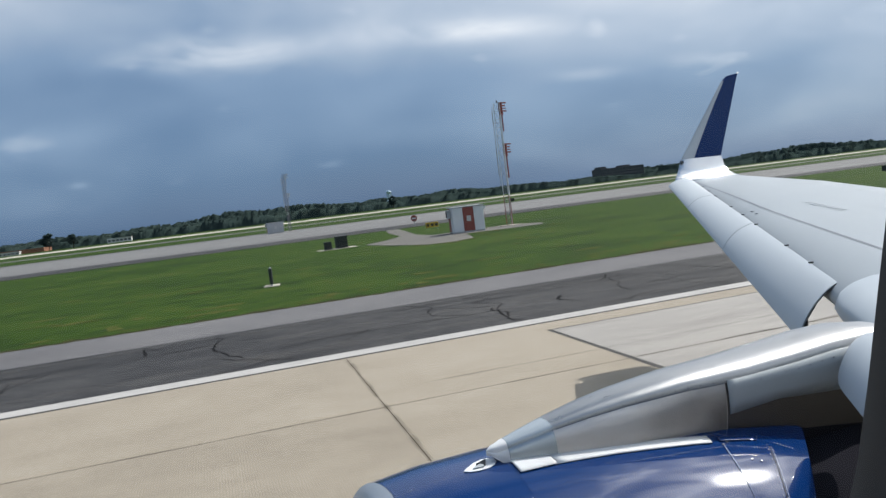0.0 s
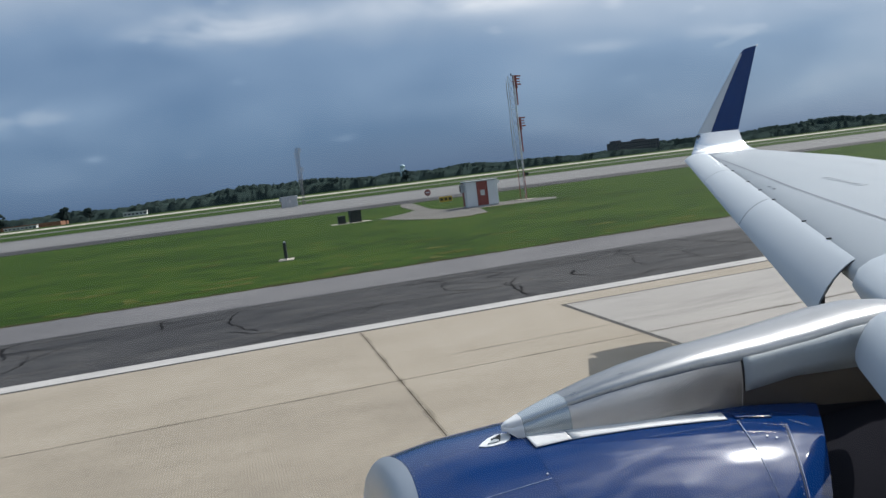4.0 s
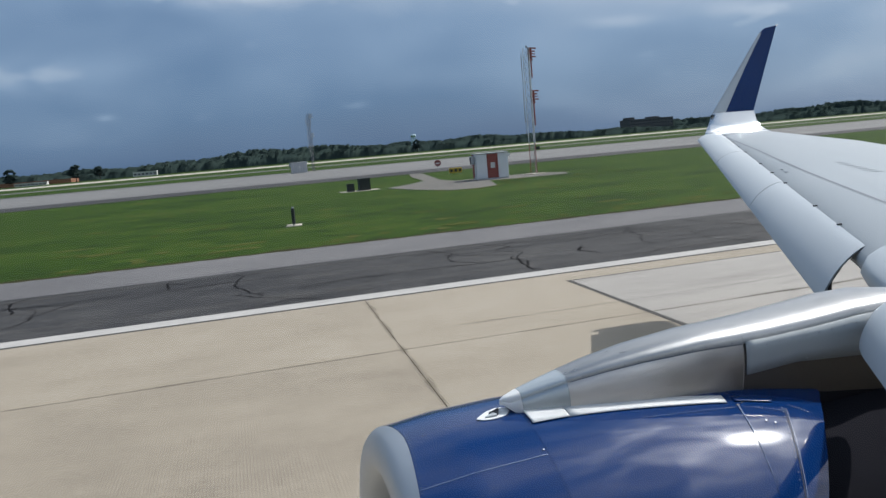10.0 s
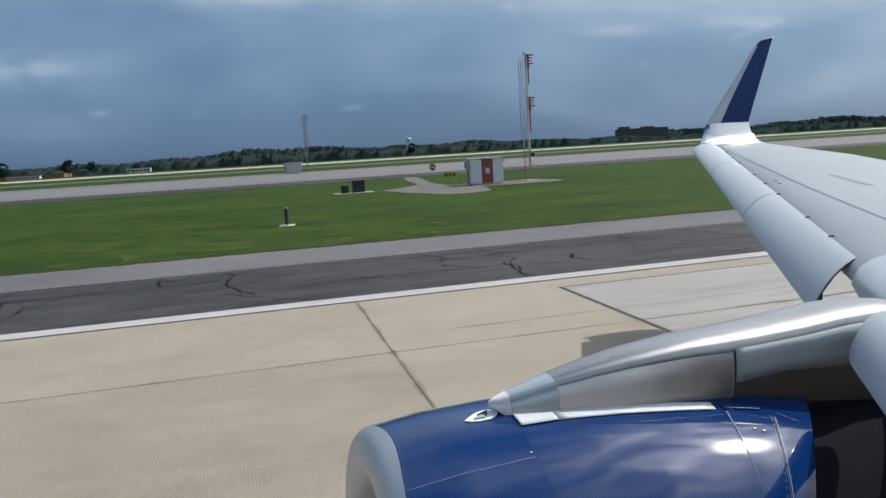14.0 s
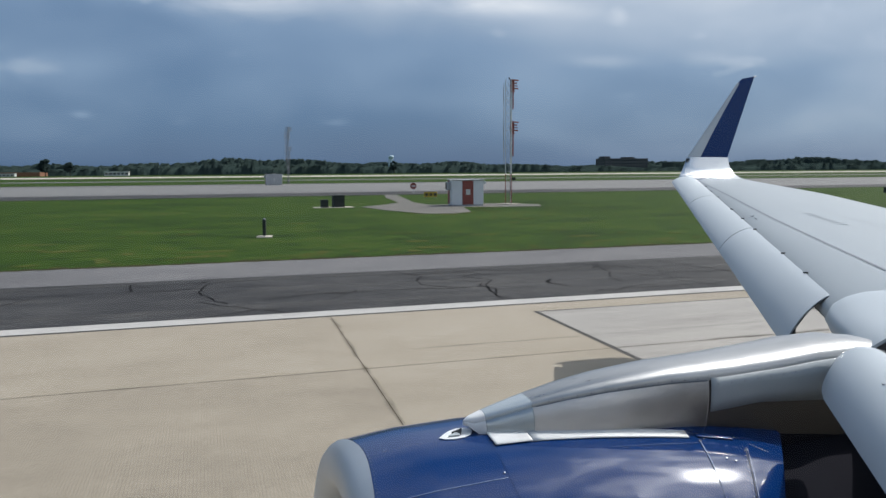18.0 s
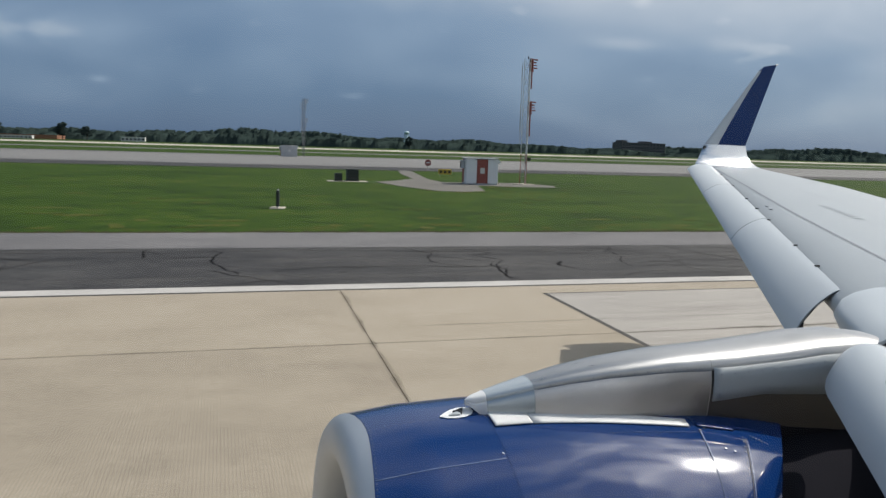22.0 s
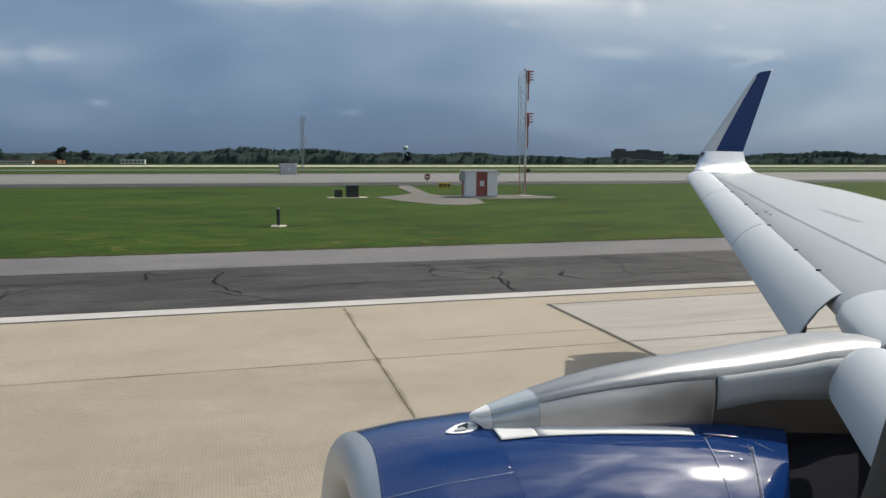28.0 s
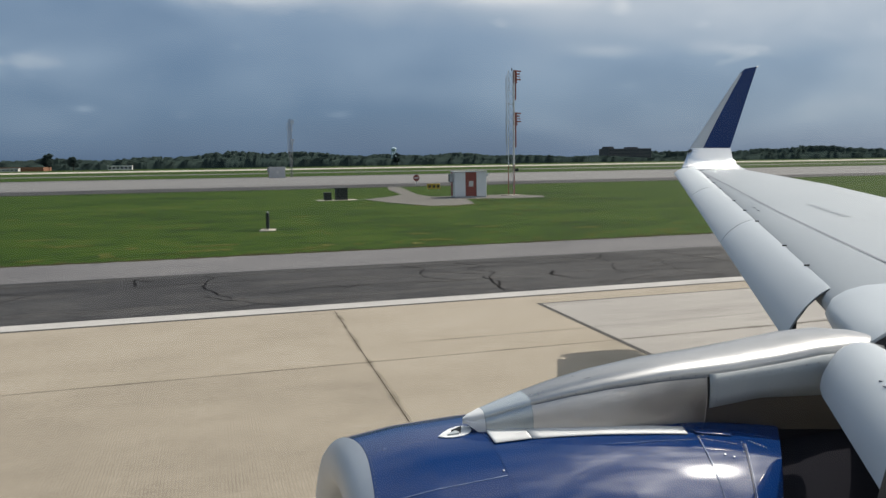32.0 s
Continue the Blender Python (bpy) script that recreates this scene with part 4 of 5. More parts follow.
def build_pylon():
    def piece(name, x0, x1, mat, label, ring, **kw):
        xs = sorted({x0, x1, *[p[0] for p in PYL if x0 < p[0] < x1], *[x0 + (x1 - x0) * k / 6 for k in range(1, 6)]})
        return ppart(name, loft_bm([ring(x, **kw) for x in xs]), mat, pylon, label, smooth=38)

    pylon = base("pylon", 0, 0)
    pylon.parent = plane
    pylon.matrix_world = Matrix.Identity(4)
    pylon.location = (0, 0, 0)
    tagged(pylon, "polished silver engine pylon fairing")
    piece("nose_cone", 1.05, 1.1365, M_WHITE, "white pointed nose cone", crown_ring)
    piece("cone_side", 1.05, 1.1365, M_WHITE, "", side_ring)
    piece("front_fairing", 1.1375, 1.3465, M_GLAZE, "pale grey front fairing", crown_ring)
    piece("front_side", 1.1375, 1.3465, M_GLAZE, "", side_ring)
    piece("metal_crown", 1.3475, 2.2055, M_CROWN, "bare polished metal crown", crown_ring)
    piece("metal_side", 1.3475, 2.2055, M_WORNMETAL, "worn bare metal side", side_ring)
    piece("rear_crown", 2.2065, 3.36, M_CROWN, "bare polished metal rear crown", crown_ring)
    piece("rear_side", 2.2065, 3.36, M_FLANKSHADE, "bare metal side darkened for shade and reflected ground", side_ring)
    # Its near-black also stands for the shaded gap behind the cowl.
    piece("lower_fairing", 2.42, 3.36, M_CORESHADE, "lower fairing coloured near-black for shade", lambda x: [Vector((v.x, NY + (v.y - NY) * 0.9, v.z - 0.30)) for v in side_ring(x, 1.2)])
    # dark reflection painted on to the flank, deeper towards its rear and foot
    bm = bmesh.new()
    fade = bm.verts.layers.float.new("fade")
    rows = []
    for k in range(11):
        x = 1.45 + 0.75 * k / 10
        row = []
        for j, v in enumerate(side_ring(x)[:6]):
            b = bm.verts.new(v + Vector((0, -0.003, 0.001)))
            b[fade] = min(1.0, (k / 10) ** 1.1 * (0.1, 0.5, 0.8, 1.0, 1.0, 1.0)[j])
            row.append(b)
        rows.append(row)
    for a, b in zip(rows, rows[1:]):
        for j in range(5):
            bm.faces.new((a[j], a[j + 1], b[j + 1], b[j]))
    ppart("reflection_dark", bm, M_REFLDARK, pylon, "brown gradient painted for the dark reflection")
    # grey side panel with a stepped lower edge
    bm, prev = bmesh.new(), None
    for k in range(19):
        x = 2.215 + 0.80 * k / 18
        zt, w, h = pylon_arch(x)
        low = 2.738 + (0.027 * k / 6 if k < 6 else 0.027 - 0.0025 * (k - 6))
        top = zt - h + 0.012
        row = [bm.verts.new((x, NY - w * (1.01, 1.05, 1.045, 1.02)[j] - 0.004, top + (low - top) * j / 3)) for j in range(4)]
        if prev:
            for j in range(3):
                bm.faces.new((prev[j], prev[j + 1], row[j + 1], row[j]))
        prev = row
    ppart("side_panel", bm, M_GREYPAINT, pylon, "pale grey riveted side panel", solid=0.005)
    for k in range(11):
        x = 2.25 + 0.07 * k
        zt, w, h = pylon_arch(x)
        for z in ((zt - h - 0.018,) if k % 2 else (zt - h - 0.018, 2.775)):
            ppart("rivet", tube_bm((x, NY - w * 1.045 - 0.004, z), (x, NY - w * 1.045 - 0.007, z), 0.0042, n=6), M_SEAM, pylon)
    for k in range(12):
        x = 1.42 + 0.066 * k
        zt, w, h = pylon_arch(x)
        ppart("rivet", tube_bm((x, NY - w * 0.995, zt - h + 0.01), (x, NY - w * 0.995 - 0.005, zt - h + 0.01), 0.0035, n=6), M_SEAM, pylon)
    bm, prev = bmesh.new(), None
    for k in range(15):
        x = 1.36 + 0.84 * k / 14
        zt, w, h = pylon_arch(x)
        row = [bm.verts.new((x, NY - w - 0.002, zt - h + e)) for e in (-0.004, 0.002)]
        if prev:
            bm.faces.new((prev[0], prev[1], row[1], row[0]))
        prev = row
    ppart("crown_seam", bm, M_SEAM, pylon)


def build_fuselage():
    R, CY, CZ = 1.62, -1.42, 3.50
    wz0, wz1 = 3.70, 4.06
    th0, th1 = math.asin((wz0 - CZ) / R), math.asin((wz1 - CZ) / R)
    angs = [th1 + (math.tau - (th1 - th0)) * k / 40 for k in range(41)]
    xs_win = [(c - 0.154, c + 0.154) for c in [0.053 + 0.44 * k for k in range(-20, 30)]]
    xs = [-14.0] + [v for w in xs_win for v in w] + [20.0]

    def p(x, a, r=R):
        return Vector((x, CY + r * math.cos(a), CZ + r * math.sin(a)))

    bm = bmesh.new()
    rows = [[bm.verts.new(p(x, a)) for a in angs] for x in xs]
    for i in range(len(xs) - 1):
        for k in range(40):
            bm.faces.new((rows[i][k], rows[i][k + 1], rows[i + 1][k + 1], rows[i + 1][k]))
        if i % 2 == 0:
            bm.faces.new((rows[i][40], rows[i][0], rows[i + 1][0], rows[i + 1][40]))
    hull = ppart("fuselage", bm, M_WHITE, label="white fuselage with a row of cabin windows", smooth=40, solid=0.01)
    for x, dx, up in ((-14.0, -1, 0.0), (20.0, 1, 0.5)):
        rr, ends = [], bmesh.new()
        for k in range(8):
            q = k / 7
            r = R * math.sqrt(max(0.0, 1 - q * q)) + 0.01
            rr.append([Vector((x + dx * (4.0 if dx < 0 else 9.0) * q, CY + r * math.cos(t), CZ + (0.8 * q if dx > 0 else -0.5 * q) + r * math.sin(t))) for t in (math.tau * j / 40 for j in range(40))])
        loft_bm(rr, bm=ends)
        ppart("nose" if dx < 0 else "tail_cone", ends, M_WHITE)
    # rounded window surrounds with their panes
    for i, (a, b) in enumerate(xs_win):
        bm = bmesh.new()
        cx, cz, hw, hh = (a + b) / 2, (wz0 + wz1) / 2, (b - a) / 2, (wz1 - wz0) / 2
        n = 40
        rings = [[], [], [], []]
        for k in range(n):
            t = math.tau * k / n
            c, s = math.cos(t), math.sin(t)
            e = 4.0
            rr = (abs(c) ** e + abs(s) ** e) ** (-1 / e)
            sq = 1 / max(abs(c), abs(s))
            for j, (f, depth) in enumerate(((1.0, 0.01), (0.97, 0.0), (0.97, -0.045), (1.05, -0.06))):
                q = rr if j < 3 else sq
                xx, zz = cx + c * q * hw * f, cz + s * q * hh * f
                aa = math.asin((zz - CZ) / R)
                rings[j].append(p(xx, aa, R + depth))
        outer = []
        for k in range(n):
            t = math.tau * k / n
            c, s = math.cos(t), math.sin(t)
            sq = 1 / max(abs(c), abs(s))
            xx, zz = cx + c * sq * hw * 1.04, cz + s * sq * hh * 1.04
            outer.append(p(xx, math.asin((zz - CZ) / R), R + 0.004))
        loft_bm([outer, rings[0], rings[1], rings[2], rings[3]], caps=False, bm=bm)
        frame_ob = ppart("window_frame", bm, M_CABIN, hull, smooth=40)
        g = bmesh.new()
        g.faces.new([g.verts.new(v) for v in rings[2]])
        if abs(cx - 0.053) > 0.05:
            ppart("pane", g, M_GLASS, frame_ob)
        else:
            ppart("pane", g, M_DUSTY, frame_ob, "clear pane with a thin film of dust").visible_shadow = False
    # gear
    for gx, gy in ((-11.0, CY), (6.2, CY + 2.9), (6.2, CY - 2.9)):
        r = 0.42 if gx > 0 else 0.33
        g0 = r + SEAT_Z - SEAT_Z / FIT
        leg = ppart("gear_leg", tube_bm((gx, gy, g0), (gx, gy, 2.4), 0.11, n=16), M_STEEL, label="steel landing gear leg")
        for s in (-1, 1):
            ppart("wheel", tube_bm((gx, gy + s * 0.14, g0), (gx, gy + s * 0.46, g0), r, n=28), M_RUBBER, leg, "black rubber tyre", smooth=30)


M_SEAM = material("seam_grey", (0.21, 0.23, 0.26), 0.6)
M_HAIR = material("hairline_grey", (0.36, 0.40, 0.43), 0.55)
M_SEAMBLUE = material("seam_blue", (0.20, 0.26, 0.40), 0.5)
M_GLAZE = grainy("fairing_grey", ((0.2, (0.40, 0.45, 0.48)), (0.8, (0.52, 0.57, 0.60))), ((0.1, 0.3), (0.8, 0.5)), 0.25, metal=0.5)
build_wing()
build_winglet()
build_engine()
build_pylon()
build_fuselage()

# ---- airfield equipment ----
def mast(x, y, h, red=True, turn=0.0):
    """Triangular lattice mast with two antenna clusters and whip poles."""
    m = base("antenna_mast", x, y, -0.05, turn)
    tagged(m, "tall red and white lattice antenna mast on a concrete pad" if red else "distant grey lattice antenna mast beside a shelter", "mast", "antenna masts")
    w = 0.42
    legs = [(w * math.cos(a), w * math.sin(a)) for a in (0.5, 0.5 + math.tau / 3, 0.5 + 2 * math.tau / 3)]
    n = 8
    for lx, ly in legs:
        for k in range(n):
            z0, z1 = h * k / n, h * (k + 1) / n
            part("leg", tube_bm((lx, ly, z0), (lx, ly, z1), 0.04 if red else 0.06, n=6), (M_RED if k in (0, 1) else M_WHITE) if red else M_SEAM_DARK, m)
    steps = int(h / 0.9)
    bm, bm2 = bmesh.new(), bmesh.new()
    for k in range(steps):
        z = h * k / steps
        for (a, b) in ((0, 1), (1, 2), (2, 0)):
            z1 = h * (k + 1) / steps
            tube_bm((*legs[a], z), (*legs[b], z1), 0.018, n=4, bm=bm)
            tube_bm((*legs[a], z), (*legs[b], z), 0.018, n=4, bm=bm2)
    tagged(part("diagonals", bm, M_SEAM if red else M_SEAM_DARK, m, "thin pale lattice bracing"), kind="stuff")
    tagged(part("struts", bm2, M_STEEL if red else M_SEAM_DARK, m, "thin lattice struts"), kind="stuff")
    for z in (h * 0.955, h * 0.62):
        hue = M_RED if red else M_STEEL
        arm = part("antenna_array", rect_bm(0.1, 1.25, -0.06, 0.06, z - 0.05, z + 0.05, bevel=0.01), hue, m, "red antenna array" if red else "")
        for k, (dz, reach) in enumerate(((0.62, 1.35), (0.3, 1.15), (-0.3, 1.3), (-0.62, 0.8))):
            part("element", rect_bm(0.25, reach, -0.08, 0.08, z + dz - 0.07, z + dz + 0.07, bevel=0.008), hue, arm)
        for dx in (0.35, 0.62):
            part("upright", rect_bm(dx - 0.05, dx + 0.05, -0.12, 0.12, z - 0.75, z + 0.7, bevel=0.01), hue, arm)
        part("feeder", rect_bm(0.52, 0.64, -0.06, 0.06, z - (3.2 if z < h * 0.8 else 2.6), z - 0.75, bevel=0.01), hue, m)
    for dx, dy, z0, z1, rr in ((-0.85, 0.0, h * 0.82, h * 0.94, 0.055), (-0.8, 0.05, h * 0.42, h * 0.82, 0.025), (-0.78, 0.1, h * 0.42, h * 0.64, 0.05), (-0.55, 0.3, h * 0.33, h * 0.97, 0.03)):
        pole = part("whip_pole", tube_bm((dx, dy, z0), (dx, dy, z1), rr, n=6), M_STEEL, m, "grey whip antenna")
        for q in (0.15, 0.8):
            part("bracket", tube_bm((dx, dy, z0 + (z1 - z0) * q), (-0.2, 0, z0 + (z1 - z0) * q), 0.025, n=5), M_STEEL, pole)
    part("obstruction_lamp", tube_bm((0, 0, h), (0, 0, h + 0.28), 0.09, 0.05, 10), M_DARK, m, "dark lamp on top")
    part("ladder", loft_bm([[(-0.2, -0.5, z) for z in (0,)] + [(-0.16, -0.5, 0), (-0.16, -0.46, 0), (-0.2, -0.46, 0)], [(-0.2, -0.5, h * 0.9), (-0.16, -0.5, h * 0.9), (-0.16, -0.46, h * 0.9), (-0.2, -0.46, h * 0.9)]]), M_STEEL, m)
    part("footing", rect_bm(-0.9, 0.9, -0.9, 0.9, -0.2, 0.10, bevel=0.03), M_PAD, m, "pale concrete footing")
    return m


def shelter(x, y, w, d, h, turn=0.0, near=True):
    s = base("equipment_shelter", x, y, -0.05, turn)
    tagged(s, "white equipment shelter with red corner panels and a door" if near else "distant white equipment shelter", "shelter", "equipment shelters")
    part("floor_frame", rect_bm(0, w, 0, d, -0.1, 0.16), M_STEEL, s)
    edges = [0.0, 0.33, 0.68, 1.0]
    for i in range(3):
        mt = (M_WHITE, M_RED, M_WHITE)[i]
        a, b = w * edges[i], w * edges[i + 1]
        part("front_panel", rect_bm(a + 0.01, b - 0.01, -0.03, 0.06, 0.16, h, bevel=0.012), mt if near else M_STEEL, s, ("red panel" if mt is M_RED else "white panel") if near else "")
    for i in range(2):
        mt = (M_WHITE, M_RED)[i]
        part("side_panel", rect_bm(-0.03, 0.06, 0.07 + (d - 0.1) * i / 2, 0.07 + (d - 0.1) * (i + 1) / 2 - 0.02, 0.16, h, bevel=0.012), mt, s)
        part("side_panel", rect_bm(w - 0.06, w + 0.03, 0.07 + (d - 0.1) * i / 2, 0.07 + (d - 0.1) * (i + 1) / 2 - 0.02, 0.16, h, bevel=0.012), (M_WHITE, M_RED)[i], s)
    part("back_panel", rect_bm(0.0, w, d - 0.06, d, 0.16, h), M_WHITE, s)
    part("roof", rect_bm(-0.1, w + 0.1, -0.1, d + 0.1, h, h + 0.12, bevel=0.03), M_STEEL, s, "pale grey flat roof")
    part("door_plate", rect_bm(w * 0.44, w * 0.58, -0.05, -0.035, h * 0.44, h * 0.66), M_FARWHITE, s, "pale notice plate")
    ac = part("air_conditioner", rect_bm(-0.45, -0.04, d * 0.3, d * 0.65, h * 0.62, h * 0.95, bevel=0.02), M_STEEL, s, "grey wall air conditioner")
    part("grille", rect_bm(-0.47, -0.455, d * 0.35, d * 0.6, h * 0.66, h * 0.9), M_DARK, ac)
    part("lamp", rect_bm(w + 0.04, w + 0.3, 0.1, 0.3, h * 0.85, h * 0.97, bevel=0.02), M_WHITE, s)
    return s


mast(29.3, 81.0, 13.9, True, 20)
shelter(22.0, 79.4, 3.45, 3.0, 2.75, -9)
mast(19.8, 226, 16.5, False, 0)
shelter(13.0, 219, 4.3, 3.5, 3.0, 0, False)


def utility_box(x, y, w, h, label):
    b = base("utility_box", x, y, -0.05)
    tagged(b, label, "utility box", "utility boxes")
    part("cabinet", rect_bm(-w / 2, w / 2, -w / 2, w / 2, 0.05, h, bevel=0.03), M_UTIL, b)
    part("lid", rect_bm(-w / 2 - 0.03, w / 2 + 0.03, -w / 2 - 0.03, w / 2 + 0.03, h, h + 0.06, bevel=0.015), M_UTIL, b)
    part("door", rect_bm(-w * 0.42, w * 0.42, -w / 2 - 0.02, -w / 2 - 0.003, 0.14, h - 0.06, bevel=0.008), M_UTIL, b)
    part("plinth", rect_bm(-w * 0.6, w * 0.6, -w * 0.6, w * 0.6, -0.1, 0.05), M_PAD, b)


utility_box(10.05, 82.3, 1.2, 1.25, "dark green transformer cabinet on a concrete pad")
utility_box(8.5, 81.9, 0.75, 0.8, "small dark green cabinet on a concrete pad")
tagged(part("equipment_pad", prism_bm(((7.4, 80.9), (11.6, 80.9), (11.6, 83.4), (7.4, 83.4)), -0.2, -0.02), M_PAD), "pale concrete pad under dark cabinets", "pad", kind="structure")
tagged(part("mast_pad", prism_bm(((20.8, 77.0), (27.0, 75.5), (30.6, 75.2), (32.2, 79.0), (30.0, 84.0), (20.8, 83.5)), -0.2, -0.03), M_GRAVEL), "bare gravel pad round mast and shelter", "pad", kind="structure")
tagged(part("access_path", prism_bm(((12.4, 81.5), (13.4, 73.5), (15.2, 66.5), (17.6, 65.6), (20.0, 67.5), (22.5, 77.0), (20.6, 84.0), (20.6, 90.0), (23.2, 105.0), (25.7, 119.9), (23.8, 119.9), (21.2, 108.0), (18.9, 91.0), (16.0, 86.0)), -0.2, -0.025), M_GRAVEL),
       "worn pale gravel access path across the grass", "path", kind="structure")


def panel_pair(x, y, turn=0.0):
    """Two dark upright boards on one small pad."""
    b = base("marker_boards", x, y, -0.05, turn)
    tagged(b, "pair of black upright equipment boards on a concrete pad", "equipment")
    for s in (-1, 1):
        bd = part("board", rect_bm(s * 0.2 - 0.12, s * 0.2 + 0.12, -0.09, 0.09, 0.12, 1.05, bevel=0.03), M_UTIL, b, "black upright board")
        part("cap", rect_bm(s * 0.2 - 0.07, s * 0.2 + 0.07, -0.05, 0.05, 1.05, 1.12, bevel=0.02), M_STEEL, bd)
        part("foot", rect_bm(s * 0.2 - 0.05, s * 0.2 + 0.05, -0.05, 0.05, 0.0, 0.12), M_STEEL, b)
    part("pad", rect_bm(-0.7, 0.7, -0.45, 0.45, -0.08, 0.04, bevel=0.01), M_PAD, b, "pale concrete pad")


panel_pair(-0.33, 47.0, 82)


def stop_sign(x, y):
    b = base("round_sign", x, y, -0.05)
    tagged(b, "red round sign on a short post beside the taxiway", "sign")
    part("post", tube_bm((0, 0, 0), (0, 0, 0.9), 0.05, n=8), M_STEEL, b)
    part("disc", tube_bm((0, -0.03, 1.25), (0, 0.03, 1.25), 0.55, n=24), M_RED, b, "red disc")
    part("bar", rect_bm(-0.36, 0.36, -0.05, -0.035, 1.16, 1.34), M_WHITE, b, "white bar")


stop_sign(30.2, 126)


def info_sign(x, y, w, h, label, mat=None, bars=4, turn=0.0):
    b = base("taxiway_sign", x, y, -0.05, turn)
    tagged(b, label, "sign", "taxiway signs")
    box = part("panel", rect_bm(-w / 2, w / 2, -0.12, 0.12, 0.25, 0.25 + h, bevel=0.02), mat or M_YELLOW, b)
    for k in range(bars):
        c = -w / 2 + w * (k + 0.5) / bars
        part("lettering_bar", rect_bm(c - w * 0.3 / bars, c + w * 0.3 / bars, -0.13, -0.121, 0.25 + h * 0.25, 0.25 + h * 0.75), M_DARK, box)
    for s in (-1, 1):
        part("leg", tube_bm((s * w * 0.4, 0, 0), (s * w * 0.4, 0, 0.27), 0.04, n=6), M_STEEL, b)


info_sign(25.9, 101, 1.8, 0.7, "yellow taxiway sign in the grass", M_YELLOW, 3)
info_sign(96.8, 242.5, 1.2, 1.0, "dark back of a taxiway sign", M_UTIL, 1)


def edge_light(x, y, group="runway edge lights"):
    b = base("edge_light", x, y, -0.008)
    tagged(b, "small yellow edge light on a square base in the asphalt", "light", group)
    part("base_plate", rect_bm(-0.3, 0.3, -0.16, 0.16, 0, 0.012, bevel=0.003), M_YELLOW, b, "yellow base plate")
    part("stem", tube_bm((0, 0, 0.01), (0, 0, 0.26), 0.035, 0.03, 8), M_ORANGE, b, "orange stem")
    part("lens", tube_bm((0, 0, 0.26), (0, 0, 0.38), 0.06, 0.05, 10), M_LENS, b, "glass lens")
    part("cap", tube_bm((0, 0, 0.38), (0, 0, 0.40), 0.05, 0.02, 10), M_ORANGE, b)


for k in range(-6, 12):
    edge_light(18.8 + 52.5 * k, 24.2)


def papi(x, y):
    """One low approach light unit: orange box with two lenses on thin legs."""
    b = base("approach_light", x, y, -0.02)
    tagged(b, "low orange approach light unit on legs over a concrete strip", "light", "approach light units")
    body = part("housing", rect_bm(-0.45, 0.45, -0.35, 0.35, 0.45, 0.78, bevel=0.03), M_ORANGE, b, "orange housing")
    for s in (-1, 1):
        part("lens", tube_bm((0.455, s * 0.17, 0.61), (0.48, s * 0.17, 0.61), 0.09, n=14), M_LENS, body)
        for q in (-1, 1):
            part("leg", tube_bm((s * 0.36, q * 0.26, 0), (s * 0.36, q * 0.26, 0.47), 0.03, n=6), M_STEEL, b)


for k in range(4):
    papi(-47.6 + 0.35 * k, 39.3 + 10.3 * k)
tagged(part("light_pad", prism_bm(((-48.8, 37.0), (-46.6, 37.0), (-44.8, 72.0), (-47.9, 72.0)), -0.2, -0.02), M_PAD), "pale concrete strip under approach lights", "pad", kind="structure")
tagged(part("light_pad_side", prism_bm(((-51.5, 72.5), (-47.0, 72.5), (-47.0, 75.0), (-51.5, 75.0)), -0.2, -0.022), M_PAD), "pale concrete strip beside approach lights", "pad", kind="structure")
utility_box(-50.2, 73.7, 0.9, 0.8, "small control cabinet beside approach lights")
info_sign(-150.5, 97.0, 5.2, 1.0, "long yellow and black taxiway sign in the grass", M_YELLOW, 7)
panel_pair(-205.0, 47.0)
info_sign(-91.0, 104.0, 1.1, 1.2, "small square yellow sign at the grass edge", M_YELLOW, 1)
utility_box(96, 92, 0.8, 0.8, "low dark cabinet in the grass")

# connecting taxiway ahead
slab_box("connector", -144, -116, 21.07, 128.9, -0.3, 0.0, M_TAXI, "pale concrete connecting taxiway between runway and taxiway", "taxiway")
for nm, pts in (("connector_fillet_ahead", [(-144.05, 21.1)] + [(-144.05 - 30 * (1 - math.sin(a)), 21.1 + 45 * (1 - math.cos(a))) for a in (math.pi / 2 * k / 10 for k in range(11))]),
                ("connector_fillet_behind", [(-115.95, 21.1)] + [(-115.95 + 20 * (1 - math.sin(a)), 21.1 + 45 * (1 - math.cos(a))) for a in (math.pi / 2 * k / 10 for k in range(11))])):
    tagged(part(nm, prism_bm(pts, -0.3, -0.002), M_TAXI), "pale curved corner of the connecting taxiway", "taxiway", kind="structure")
bm = bmesh.new()
ribbon(bm, [(-134.0 - 0.0019 * (k - 14) * abs(k - 14) * 3, 15 + 4 * k) for k in range(30)], 0.16, 0.006)
tagged(part("centre_line", bm, M_YELLOW), "yellow curved taxiway centre line", "marking", kind="structure")
for q in (-139, -122):
    m_ = base("surface_marking", q, 90, 0.001)
    tagged(m_, "red painted surface marking with pale bars on the taxiway", "marking", kind="structure")
    part("field", rect_bm(-4, 4, -1.6, 1.6, 0, 0.004), M_RED, m_)
    for k in range(4):
        part("lettering_bar", rect_bm(-3.4 + 1.9 * k, -2.2 + 1.9 * k, -1.1, 1.1, 0.0045, 0.008), M_PAINT, m_)


